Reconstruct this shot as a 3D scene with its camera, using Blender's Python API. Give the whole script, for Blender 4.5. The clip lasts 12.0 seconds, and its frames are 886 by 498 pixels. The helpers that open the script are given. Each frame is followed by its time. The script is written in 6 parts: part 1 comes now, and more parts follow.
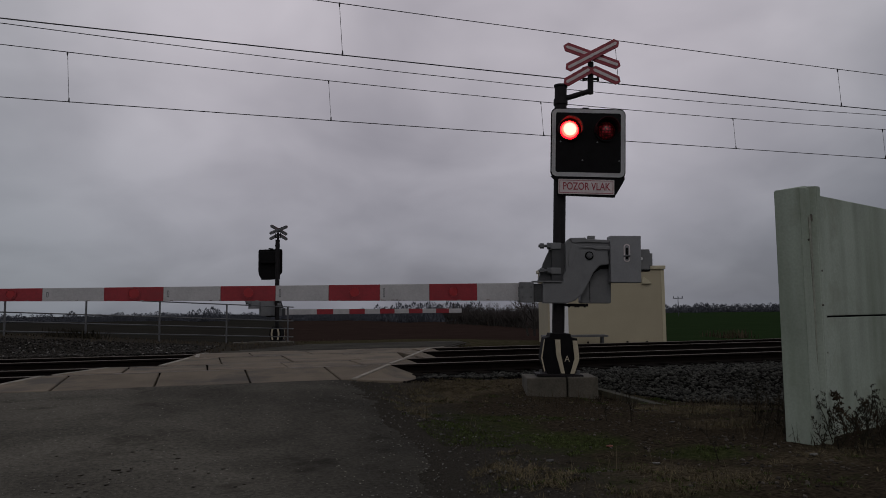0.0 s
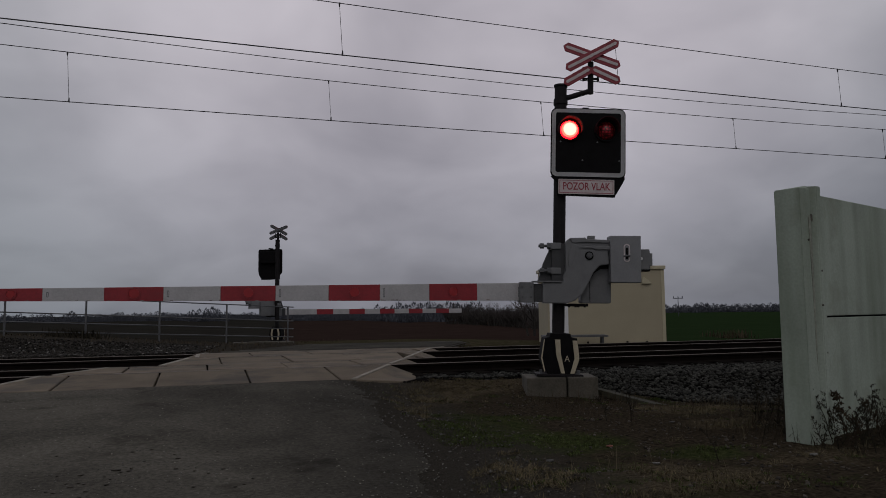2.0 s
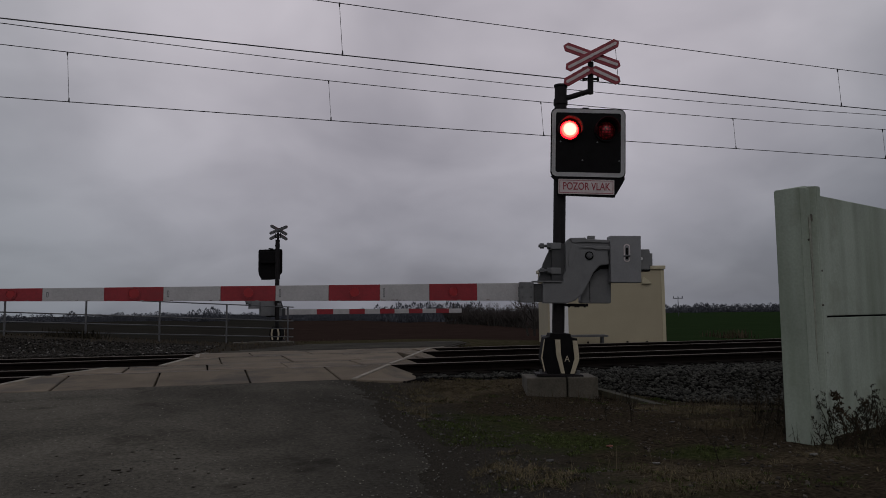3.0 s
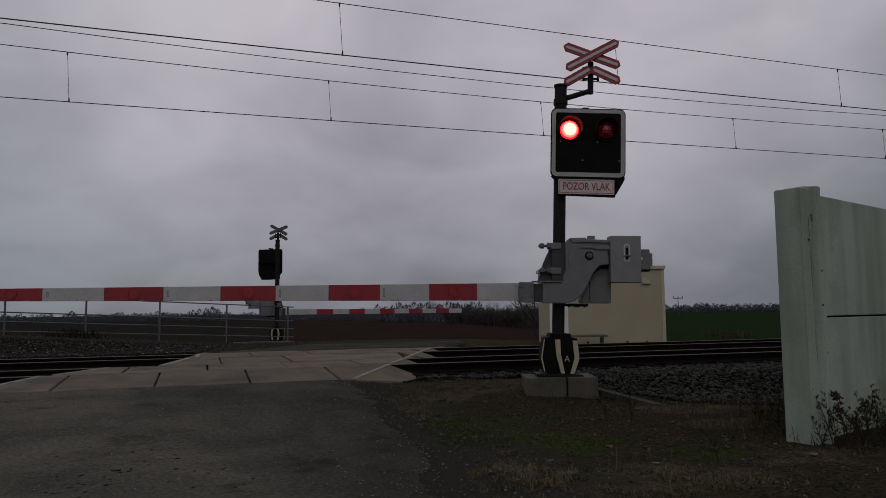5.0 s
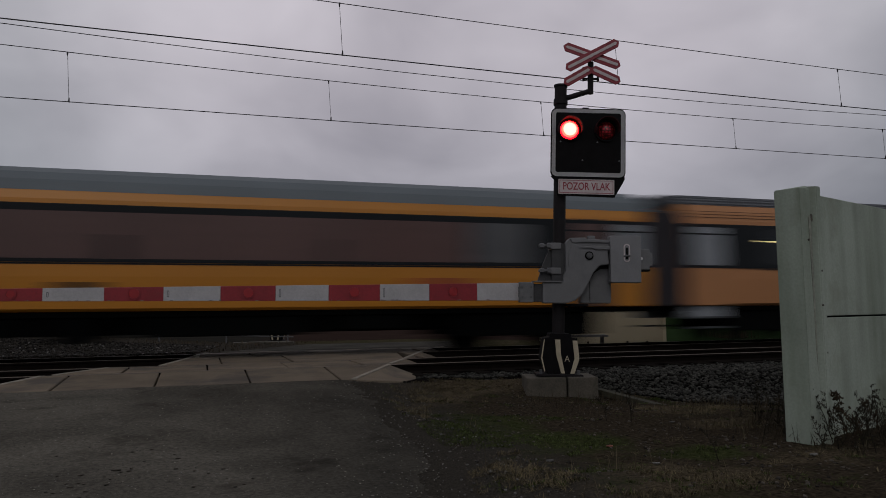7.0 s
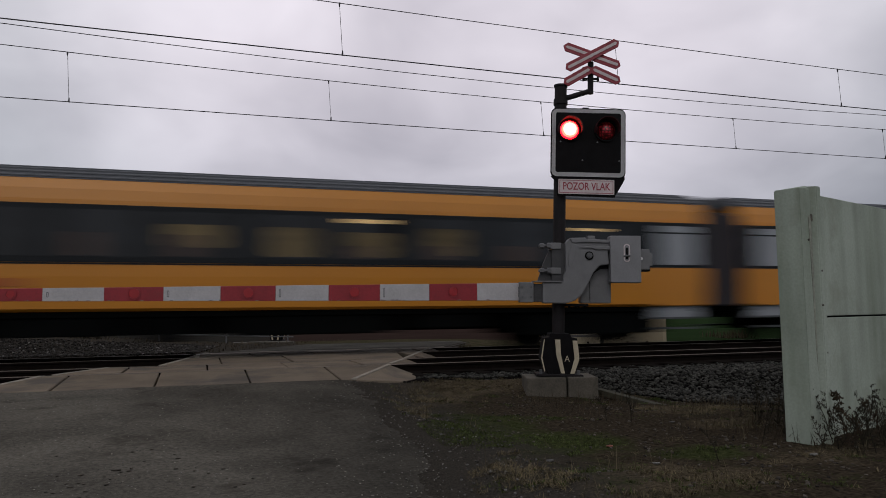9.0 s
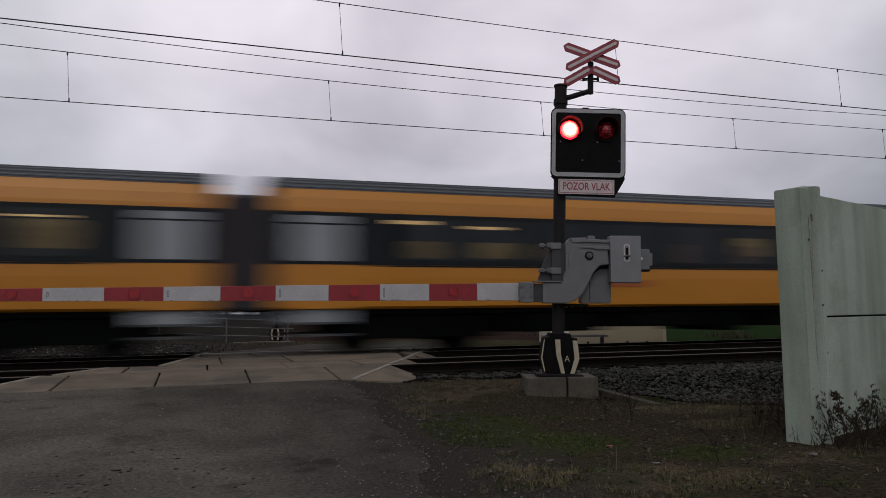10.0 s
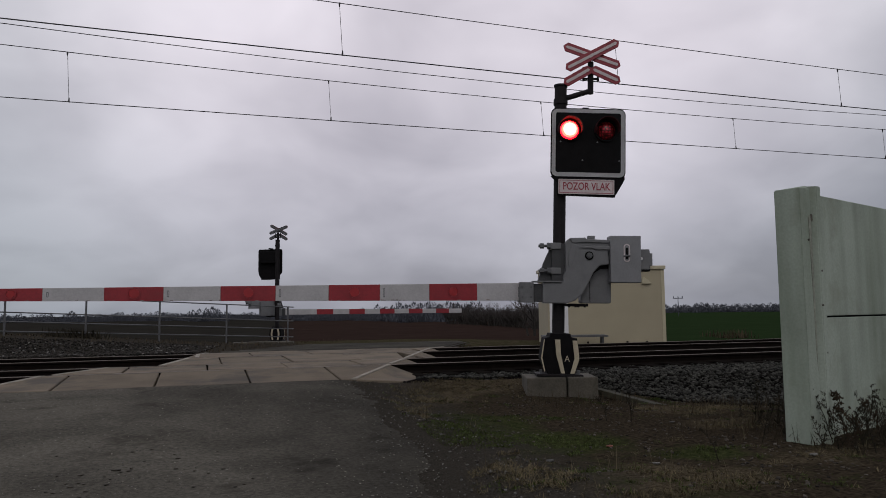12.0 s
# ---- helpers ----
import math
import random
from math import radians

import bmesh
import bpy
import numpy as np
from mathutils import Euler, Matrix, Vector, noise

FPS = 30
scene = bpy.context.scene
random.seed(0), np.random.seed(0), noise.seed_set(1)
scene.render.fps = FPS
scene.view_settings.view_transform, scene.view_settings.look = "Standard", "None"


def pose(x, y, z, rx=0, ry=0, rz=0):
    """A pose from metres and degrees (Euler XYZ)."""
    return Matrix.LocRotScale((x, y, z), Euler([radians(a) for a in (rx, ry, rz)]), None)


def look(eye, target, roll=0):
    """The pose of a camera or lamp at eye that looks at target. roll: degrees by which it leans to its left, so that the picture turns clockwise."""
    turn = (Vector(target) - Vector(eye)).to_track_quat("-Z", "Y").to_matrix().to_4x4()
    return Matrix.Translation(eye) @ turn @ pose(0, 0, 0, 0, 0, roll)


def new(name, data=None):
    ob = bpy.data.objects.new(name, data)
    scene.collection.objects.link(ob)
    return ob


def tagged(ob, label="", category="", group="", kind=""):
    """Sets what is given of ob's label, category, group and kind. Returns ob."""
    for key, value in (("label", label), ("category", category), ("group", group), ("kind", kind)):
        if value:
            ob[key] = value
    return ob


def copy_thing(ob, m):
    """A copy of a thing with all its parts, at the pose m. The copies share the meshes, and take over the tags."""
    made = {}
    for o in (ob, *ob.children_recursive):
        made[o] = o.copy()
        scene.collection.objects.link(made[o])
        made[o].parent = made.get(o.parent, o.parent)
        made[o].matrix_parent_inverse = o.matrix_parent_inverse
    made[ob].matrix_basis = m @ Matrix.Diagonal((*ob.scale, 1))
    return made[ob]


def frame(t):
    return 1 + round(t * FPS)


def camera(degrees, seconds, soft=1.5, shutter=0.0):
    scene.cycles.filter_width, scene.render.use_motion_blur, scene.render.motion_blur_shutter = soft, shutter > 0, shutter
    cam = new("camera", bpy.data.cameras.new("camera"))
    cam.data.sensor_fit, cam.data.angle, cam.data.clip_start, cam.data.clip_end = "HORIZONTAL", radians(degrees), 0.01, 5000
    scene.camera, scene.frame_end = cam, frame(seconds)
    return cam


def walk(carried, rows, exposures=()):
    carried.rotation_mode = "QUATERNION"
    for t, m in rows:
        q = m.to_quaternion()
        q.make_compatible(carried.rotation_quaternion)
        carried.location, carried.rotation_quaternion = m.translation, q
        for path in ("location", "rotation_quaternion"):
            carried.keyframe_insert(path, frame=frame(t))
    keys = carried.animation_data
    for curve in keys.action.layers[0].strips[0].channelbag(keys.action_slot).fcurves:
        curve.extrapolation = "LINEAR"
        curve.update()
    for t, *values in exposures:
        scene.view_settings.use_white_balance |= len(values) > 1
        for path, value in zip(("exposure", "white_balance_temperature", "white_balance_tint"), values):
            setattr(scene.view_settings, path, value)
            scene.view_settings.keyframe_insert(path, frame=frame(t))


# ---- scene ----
cam = camera(62.32, 12.0, soft=0.9, shutter=0.82)
EYE = Vector((0.0, 0.0, 0.913))
YAW, PITCH = 0.317266, 0.08609
AIM = EYE + 10 * Vector((math.sin(YAW) * math.cos(PITCH), math.cos(YAW) * math.cos(PITCH), math.sin(PITCH)))
STAND = look(EYE, AIM, -0.64)
walk(cam, [(0.0, STAND), (12.0, STAND)],
     exposures=[(0.0, -0.50), (5.0, -0.50), (6.0, -0.46), (7.0, -0.38), (7.2, 0.03), (8.8, 0.2), (10.5, 0.2), (12.0, 0.16)])

# ---- world: overcast sky ----
world = bpy.data.worlds.new("overcast")
scene.world = world
world.use_nodes = True
wn, wl = world.node_tree.nodes, world.node_tree.links
wn.clear()


def wnode(kind, **inputs):
    n = wn.new(kind)
    for k, v in inputs.items():
        n.inputs[k.replace("_", " ")].default_value = v
    return n


sky = wn.new("ShaderNodeTexSky")
sky.sky_type, sky.sun_disc = "NISHITA", False
sky.sun_elevation, sky.sun_rotation = radians(24), radians(200)
sky_bg = wnode("ShaderNodeBackground", Strength=0.05)
wl.new(sky.outputs[0], sky_bg.inputs[0])
coord = wn.new("ShaderNodeTexCoord")
split = wn.new("ShaderNodeSeparateXYZ")
wl.new(coord.outputs["Generated"], split.inputs[0])
lift = wn.new("ShaderNodeMath"); lift.operation = "ABSOLUTE"
wl.new(split.outputs[2], lift.inputs[0])
lift2 = wn.new("ShaderNodeMath"); lift2.operation = "ADD"; lift2.inputs[1].default_value = 0.42
wl.new(lift.outputs[0], lift2.inputs[0])
flat = []
for axis in (0, 1):
    d = wn.new("ShaderNodeMath"); d.operation = "DIVIDE"
    wl.new(split.outputs[axis], d.inputs[0]); wl.new(lift2.outputs[0], d.inputs[1])
    flat.append(d)
join = wn.new("ShaderNodeCombineXYZ")
wl.new(flat[0].outputs[0], join.inputs[0]); wl.new(flat[1].outputs[0], join.inputs[1])
big = wnode("ShaderNodeTexNoise", Scale=1.2, Detail=4.0, Roughness=0.45, Distortion=0.25)
small = wnode("ShaderNodeTexNoise", Scale=3.6, Detail=4.0, Roughness=0.45, Distortion=0.3)
drift = wn.new("ShaderNodeMapping")
drift.inputs["Location"].default_value, drift.inputs["Scale"].default_value = (3.1, 1.7, 0.0), (1.0, 1.0, 1.0)
wl.new(join.outputs[0], drift.inputs[0])
for n in (big, small):
    wl.new(drift.outputs[0], n.inputs["Vector"])
mixn = wn.new("ShaderNodeMix"); mixn.inputs[0].default_value = 0.30
wl.new(big.outputs["Fac"], mixn.inputs[2]); wl.new(small.outputs["Fac"], mixn.inputs[3])
ramp = wn.new("ShaderNodeValToRGB")
ramp.color_ramp.elements[0].position, ramp.color_ramp.elements[0].color = 0.38, (0.405, 0.388, 0.432, 1)
ramp.color_ramp.elements[1].position, ramp.color_ramp.elements[1].color = 0.62, (0.69, 0.660, 0.713, 1)
wl.new(mixn.outputs[0], ramp.inputs[0])
# an overcast sky is darker and bluer towards the horizon
fade = wn.new("ShaderNodeValToRGB")
fade.color_ramp.elements[0].position, fade.color_ramp.elements[0].color = 0.0, (0.455, 0.49, 0.525, 1)
fade.color_ramp.elements[1].position, fade.color_ramp.elements[1].color = 0.34, (1, 1, 1, 1)
wl.new(lift.outputs[0], fade.inputs[0])
tone = wn.new("ShaderNodeMix"); tone.data_type, tone.blend_type = "RGBA", "MULTIPLY"
tone.inputs[0].default_value = 1.0
wl.new(ramp.outputs[0], tone.inputs[6]); wl.new(fade.outputs[0], tone.inputs[7])
# the cloud is thinner, and so brighter, high over the tracks
toward = wn.new("ShaderNodeVectorMath"); toward.operation = "DOT_PRODUCT"
toward.inputs[1].default_value = Vector((0.31, 0.88, 0.32)).normalized()
wl.new(coord.outputs["Generated"], toward.inputs[0])
thin = wn.new("ShaderNodeValToRGB")
thin.color_ramp.interpolation = "EASE"
thin.color_ramp.elements[0].position, thin.color_ramp.elements[0].color = 0.80, (0.81, 0.85, 0.845, 1)
thin.color_ramp.elements[1].position, thin.color_ramp.elements[1].color = 0.98, (1.03, 1.01, 1.02, 1)
wl.new(toward.outputs["Value"], thin.inputs[0])
veil = wn.new("ShaderNodeMix"); veil.data_type, veil.blend_type = "RGBA", "MULTIPLY"
veil.inputs[0].default_value = 1.0
wl.new(tone.outputs[2], veil.inputs[6]); wl.new(thin.outputs[0], veil.inputs[7])
cloud_bg = wnode("ShaderNodeBackground", Strength=1.18)
wl.new(veil.outputs[2], cloud_bg.inputs[0])
wmix = wnode("ShaderNodeMixShader", Fac=0.93)
wl.new(sky_bg.outputs[0], wmix.inputs[1]); wl.new(cloud_bg.outputs[0], wmix.inputs[2])
wout = wn.new("ShaderNodeOutputWorld")
wl.new(wmix.outputs[0], wout.inputs[0])

# the sun behind the cloud
sun = new("sun", bpy.data.lights.new("sun", "SUN"))
sun.data.energy, sun.data.angle, sun.data.color = 0.3, radians(30), (1.0, 0.95, 0.9)
sun.matrix_world = look((0, 0, 50), (0 + 6, 20, 30))


# ---- materials ----
def mat(name, color, rough=0.7, metal=0.0, vary=0.18, scale=6.0, fine=60.0, bump=0.15, stain=None, stain_at=0.6, random_tint=0.0, coat=0.0, spec=0.5, stain_scale=0.0):
    """A surface with grain at two scales; stain: a second colour in ragged patches."""
    m = bpy.data.materials.new(name)
    m.use_nodes = True
    nt = m.node_tree
    b = nt.nodes["Principled BSDF"]
    b.inputs["Roughness"].default_value, b.inputs["Metallic"].default_value = rough, metal
    b.inputs["Coat Weight"].default_value = coat
    b.inputs["Specular IOR Level"].default_value = spec
    tc = nt.nodes.new("ShaderNodeTexCoord")
    n1 = nt.nodes.new("ShaderNodeTexNoise"); n1.inputs["Scale"].default_value = scale; n1.inputs["Detail"].default_value = 6
    n2 = nt.nodes.new("ShaderNodeTexNoise"); n2.inputs["Scale"].default_value = fine; n2.inputs["Detail"].default_value = 4
    for n in (n1, n2):
        nt.links.new(tc.outputs["Object"], n.inputs["Vector"])
    mx = nt.nodes.new("ShaderNodeMix"); mx.inputs[0].default_value = 0.45
    nt.links.new(n1.outputs["Fac"], mx.inputs[2]); nt.links.new(n2.outputs["Fac"], mx.inputs[3])
    rp = nt.nodes.new("ShaderNodeValToRGB")
    lo = [max(0, c * (1 - 2 * vary)) for c in color]; hi = [min(1, c * (1 + 2 * vary)) for c in color]
    rp.color_ramp.elements[0].position, rp.color_ramp.elements[0].color = 0.3, (*lo, 1)
    rp.color_ramp.elements[1].position, rp.color_ramp.elements[1].color = 0.7, (*hi, 1)
    nt.links.new(mx.outputs[0], rp.inputs[0])
    out = rp.outputs[0]
    if stain:
        n3 = nt.nodes.new("ShaderNodeTexNoise"); n3.inputs["Scale"].default_value = stain_scale or scale * 0.45; n3.inputs["Detail"].default_value = 8
        n3.inputs["Roughness"].default_value = 0.65
        nt.links.new(tc.outputs["Object"], n3.inputs["Vector"])
        r3 = nt.nodes.new("ShaderNodeValToRGB")
        r3.color_ramp.elements[0].position, r3.color_ramp.elements[1].position = stain_at - 0.06, stain_at + 0.08
        nt.links.new(n3.outputs["Fac"], r3.inputs[0])
        m3 = nt.nodes.new("ShaderNodeMix"); m3.data_type = "RGBA"; m3.inputs[7].default_value = (*stain, 1)
        nt.links.new(r3.outputs[0], m3.inputs[0]); nt.links.new(out, m3.inputs[6])
        out = m3.outputs[2]
    if random_tint:
        oi = nt.nodes.new("ShaderNodeObjectInfo")
        geo = nt.nodes.new("ShaderNodeNewGeometry")
        ad = nt.nodes.new("ShaderNodeMath"); ad.operation = "ADD"
        nt.links.new(oi.outputs["Random"], ad.inputs[0]); nt.links.new(geo.outputs["Random Per Island"], ad.inputs[1])
        fr = nt.nodes.new("ShaderNodeMath"); fr.operation = "FRACT"; nt.links.new(ad.outputs[0], fr.inputs[0])
        mr = nt.nodes.new("ShaderNodeMapRange"); mr.inputs[3].default_value, mr.inputs[4].default_value = 1 - random_tint, 1 + random_tint
        nt.links.new(fr.outputs[0], mr.inputs[0])
        hs = nt.nodes.new("ShaderNodeHueSaturation")
        nt.links.new(mr.outputs[0], hs.inputs["Value"]); nt.links.new(out, hs.inputs["Color"])
        out = hs.outputs[0]
    nt.links.new(out, b.inputs["Base Color"])
    if bump:
        bp = nt.nodes.new("ShaderNodeBump"); bp.inputs["Strength"].default_value = bump; bp.inputs["Distance"].default_value = 0.01
        nt.links.new(mx.outputs[0], bp.inputs["Height"]); nt.links.new(bp.outputs[0], b.inputs["Normal"])
    return m


def streaked(name, color, rough, **kw):
    """A painted wall with rain streaks that run down it."""
    m = mat(name, color, rough, **kw)
    nt = m.node_tree
    b = nt.nodes["Principled BSDF"]
    src = b.inputs["Base Color"].links[0].from_socket
    tc = nt.nodes.new("ShaderNodeTexCoord")
    mp = nt.nodes.new("ShaderNodeMapping"); mp.inputs["Scale"].default_value = (3.0, 3.0, 0.32)
    nt.links.new(tc.outputs["Object"], mp.inputs[0])
    n = nt.nodes.new("ShaderNodeTexNoise"); n.inputs["Scale"].default_value = 1.0; n.inputs["Detail"].default_value = 5
    nt.links.new(mp.outputs[0], n.inputs["Vector"])
    r = nt.nodes.new("ShaderNodeValToRGB")
    r.color_ramp.elements[0].position, r.color_ramp.elements[0].color = 0.34, (0.72, 0.74, 0.67, 1)
    r.color_ramp.elements[1].position, r.color_ramp.elements[1].color = 0.62, (1.10, 1.09, 1.06, 1)
    nt.links.new(n.outputs["Fac"], r.inputs[0])
    mx = nt.nodes.new("ShaderNodeMix"); mx.data_type, mx.blend_type = "RGBA", "MULTIPLY"; mx.inputs[0].default_value = 1.0
    nt.links.new(src, mx.inputs[6]); nt.links.new(r.outputs[0], mx.inputs[7])
    nt.links.new(mx.outputs[2], b.inputs["Base Color"])
    return m


def glow(name, color, strength):
    m = bpy.data.materials.new(name)
    m.use_nodes = True
    b = m.node_tree.nodes["Principled BSDF"]
    b.inputs["Base Color"].default_value = (*color, 1)
    b.inputs["Emission Color"].default_value, b.inputs["Emission Strength"].default_value = (*color, 1), strength
    return m


M_ASPHALT = mat("asphalt", (0.073, 0.067, 0.056), 0.95, vary=0.28, scale=28, fine=110, bump=1.0, spec=0.04, stain=(0.036, 0.032, 0.026), stain_at=0.62, stain_scale=1.7)
def dirty_edge(m):
    """Wheel-thrown dirt darkens the asphalt towards its ragged right edge."""
    nt = m.node_tree
    b = nt.nodes["Principled BSDF"]
    src = b.inputs["Base Color"].links[0].from_socket
    tc = nt.nodes.new("ShaderNodeTexCoord")
    sp = nt.nodes.new("ShaderNodeSeparateXYZ"); nt.links.new(tc.outputs["Object"], sp.inputs[0])
    n = nt.nodes.new("ShaderNodeTexNoise"); n.inputs["Scale"].default_value = 0.9; n.inputs["Detail"].default_value = 7
    nt.links.new(tc.outputs["Object"], n.inputs["Vector"])
    w = nt.nodes.new("ShaderNodeMath"); w.operation = "MULTIPLY_ADD"; w.inputs[1].default_value = 2.6
    nt.links.new(n.outputs["Fac"], w.inputs[0]); nt.links.new(sp.outputs[0], w.inputs[2])
    r = nt.nodes.new("ShaderNodeMapRange")
    r.inputs[1].default_value, r.inputs[2].default_value, r.inputs[3].default_value, r.inputs[4].default_value = 1.2, 3.0, 1.08, 0.58
    nt.links.new(w.outputs[0], r.inputs[0])
    # dusty light areas where wheels run
    dust = nt.nodes.new("ShaderNodeTexNoise"); dust.inputs["Scale"].default_value = 0.55; dust.inputs["Detail"].default_value = 6
    dust.inputs["Roughness"].default_value, dust.inputs["Distortion"].default_value = 0.6, 0.6
    nt.links.new(tc.outputs["Object"], dust.inputs["Vector"])
    dr = nt.nodes.new("ShaderNodeMapRange")
    dr.inputs[1].default_value, dr.inputs[2].default_value, dr.inputs[3].default_value, dr.inputs[4].default_value = 0.36, 0.62, 0.74, 1.30
    nt.links.new(dust.outputs["Fac"], dr.inputs[0])
    both = nt.nodes.new("ShaderNodeMath"); both.operation = "MULTIPLY"
    nt.links.new(r.outputs[0], both.inputs[0]); nt.links.new(dr.outputs[0], both.inputs[1])
    hs = nt.nodes.new("ShaderNodeHueSaturation")
    nt.links.new(both.outputs[0], hs.inputs["Value"]); nt.links.new(src, hs.inputs["Color"]); nt.links.new(hs.outputs[0], b.inputs["Base Color"])


dirty_edge(M_ASPHALT)
M_CONCRETE = mat("panel_concrete", (0.150, 0.122, 0.093), 0.9, vary=0.16, scale=1.5, fine=60, bump=0.25, spec=0.08, stain=(0.088, 0.078, 0.068), stain_at=0.56, random_tint=0.1)
M_EDGE = mat("worn_edge", (0.22, 0.195, 0.16), 0.85, vary=0.3, scale=5, fine=40)
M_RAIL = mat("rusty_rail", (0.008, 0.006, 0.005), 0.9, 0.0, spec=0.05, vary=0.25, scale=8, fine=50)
M_HEAD = mat("rail_head", (0.12, 0.10, 0.085), 0.6, 0.6, vary=0.15, scale=4, fine=60, bump=0.05)
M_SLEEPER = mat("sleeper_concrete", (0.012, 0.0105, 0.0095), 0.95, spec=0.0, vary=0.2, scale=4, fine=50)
M_GRIT = mat("asphalt_grit", (0.115, 0.107, 0.09), 0.9, vary=0.2, scale=9, fine=60, random_tint=0.9)
M_BALLAST = mat("ballast_stone", (0.037, 0.036, 0.032), 0.95, spec=0.08, vary=0.25, scale=9, fine=50, bump=0.3, random_tint=0.95)
M_BALLAST2 = mat("far_stone", (0.023, 0.020, 0.017), 0.95, vary=0.25, scale=9, fine=50, bump=0.3, random_tint=0.9, spec=0.15)
M_CLOD = mat("clod", (0.058, 0.050, 0.042), 0.95, vary=0.25, scale=9, fine=50, random_tint=0.8, spec=0.15)
M_DULLSTRAW = mat("dull_straw", (0.05, 0.038, 0.024), 0.95, vary=0.3, scale=2, fine=9, bump=0, random_tint=0.5, spec=0.1)
M_SCRAP = mat("litter_scrap", (0.16, 0.05, 0.03), 0.8)
M_DARKBED = mat("dark_bed", (0.008, 0.007, 0.0065), 0.95, spec=0.0, vary=0.3, scale=6, fine=34, bump=0.8)
M_MAST = mat("mast_paint", (0.012, 0.010, 0.011), 0.7, spec=0.2, vary=0.25, scale=9, fine=70, bump=0.1)
M_BLACK = mat("black_paint", (0.005, 0.0045, 0.005), 0.8, spec=0.12, vary=0.25, scale=9, fine=60, bump=0.06)
M_WHITE = mat("white_paint", (0.66, 0.65, 0.66), 0.6, vary=0.06, scale=5, fine=45, bump=0.05, stain=(0.42, 0.41, 0.4), stain_at=0.66)
M_BOOMWHITE = mat("boom_white", (0.41, 0.395, 0.40), 0.55, vary=0.08, scale=4, fine=45, bump=0.05, stain=(0.32, 0.31, 0.31), stain_at=0.66)
M_RED = mat("boom_red", (0.25, 0.014, 0.022), 0.5, vary=0.12, scale=4, fine=45, bump=0.05, stain=(0.2, 0.02, 0.025), stain_at=0.68)
M_SIGNRED = mat("sign_red", (0.25, 0.025, 0.04), 0.55, vary=0.12, scale=8, fine=60, bump=0.05)
M_SIGNWHITE = mat("sign_white", (0.52, 0.45, 0.45), 0.55, vary=0.1, scale=8, fine=60, bump=0.04)
M_GREY = mat("cast_grey_paint", (0.138, 0.138, 0.142), 0.5, vary=0.1, scale=5, fine=55, bump=0.08, stain=(0.11, 0.11, 0.112), stain_at=0.58)
M_GREY2 = mat("sheet_grey_paint", (0.178, 0.178, 0.186), 0.5, vary=0.1, scale=4, fine=55, bump=0.05)
M_CREAM = mat("cream_stripe", (0.42, 0.36, 0.26), 0.6, vary=0.1, scale=8, fine=60)
M_FOUND = mat("foundation_concrete", (0.082, 0.072, 0.056), 0.9, vary=0.2, scale=5, fine=45, bump=0.4, stain=(0.048, 0.042, 0.030), stain_at=0.54)
M_CABIN = mat("cabin_cream", (0.355, 0.308, 0.212), 0.7, vary=0.04, scale=1.2, fine=40, bump=0.04)
M_CABINTRIM = mat("cabin_trim", (0.44, 0.39, 0.27), 0.6, vary=0.05, scale=2, fine=40)
M_WALL = streaked("wall_concrete", (0.30, 0.342, 0.298), 0.85, vary=0.08, scale=1.3, fine=45, bump=0.2, stain=(0.215, 0.24, 0.19), stain_at=0.58, stain_scale=0.9)
M_STEEL = mat("galvanised_steel", (0.10, 0.10, 0.105), 0.6, 0.3, vary=0.12, scale=7, fine=60)
M_WIRE = mat("wire_copper", (0.03, 0.028, 0.03), 0.6, 0.3, vary=0.1)
M_WOOD = mat("weathered_plank", (0.026, 0.024, 0.012), 0.9, vary=0.25, scale=7, fine=70, bump=0.4)
# lens red raised in the base colour for the afterglow of a switched-off lamp
M_LENS = mat("afterglow_red_lens", (0.30, 0.012, 0.02), 0.3, vary=0.4, scale=30, fine=90, bump=0.6)
def facets(m, scale):
    """Moulded cells on a lens: each one a little lighter or darker, with dark joints."""
    nt = m.node_tree
    b = nt.nodes["Principled BSDF"]
    src = b.inputs["Base Color"].links[0].from_socket
    tc = nt.nodes.new("ShaderNodeTexCoord")
    v = nt.nodes.new("ShaderNodeTexVoronoi"); v.feature = "DISTANCE_TO_EDGE"
    v.inputs["Scale"].default_value, v.inputs["Randomness"].default_value = scale, 0.35
    nt.links.new(tc.outputs["Object"], v.inputs["Vector"])
    r = nt.nodes.new("ShaderNodeMapRange")
    r.inputs[1].default_value, r.inputs[2].default_value, r.inputs[3].default_value, r.inputs[4].default_value = 0.06, 0.30, 0.12, 1.7
    nt.links.new(v.outputs["Distance"], r.inputs[0])
    hs = nt.nodes.new("ShaderNodeHueSaturation")
    nt.links.new(r.outputs[0], hs.inputs["Value"]); nt.links.new(src, hs.inputs["Color"]); nt.links.new(hs.outputs[0], b.inputs["Base Color"])


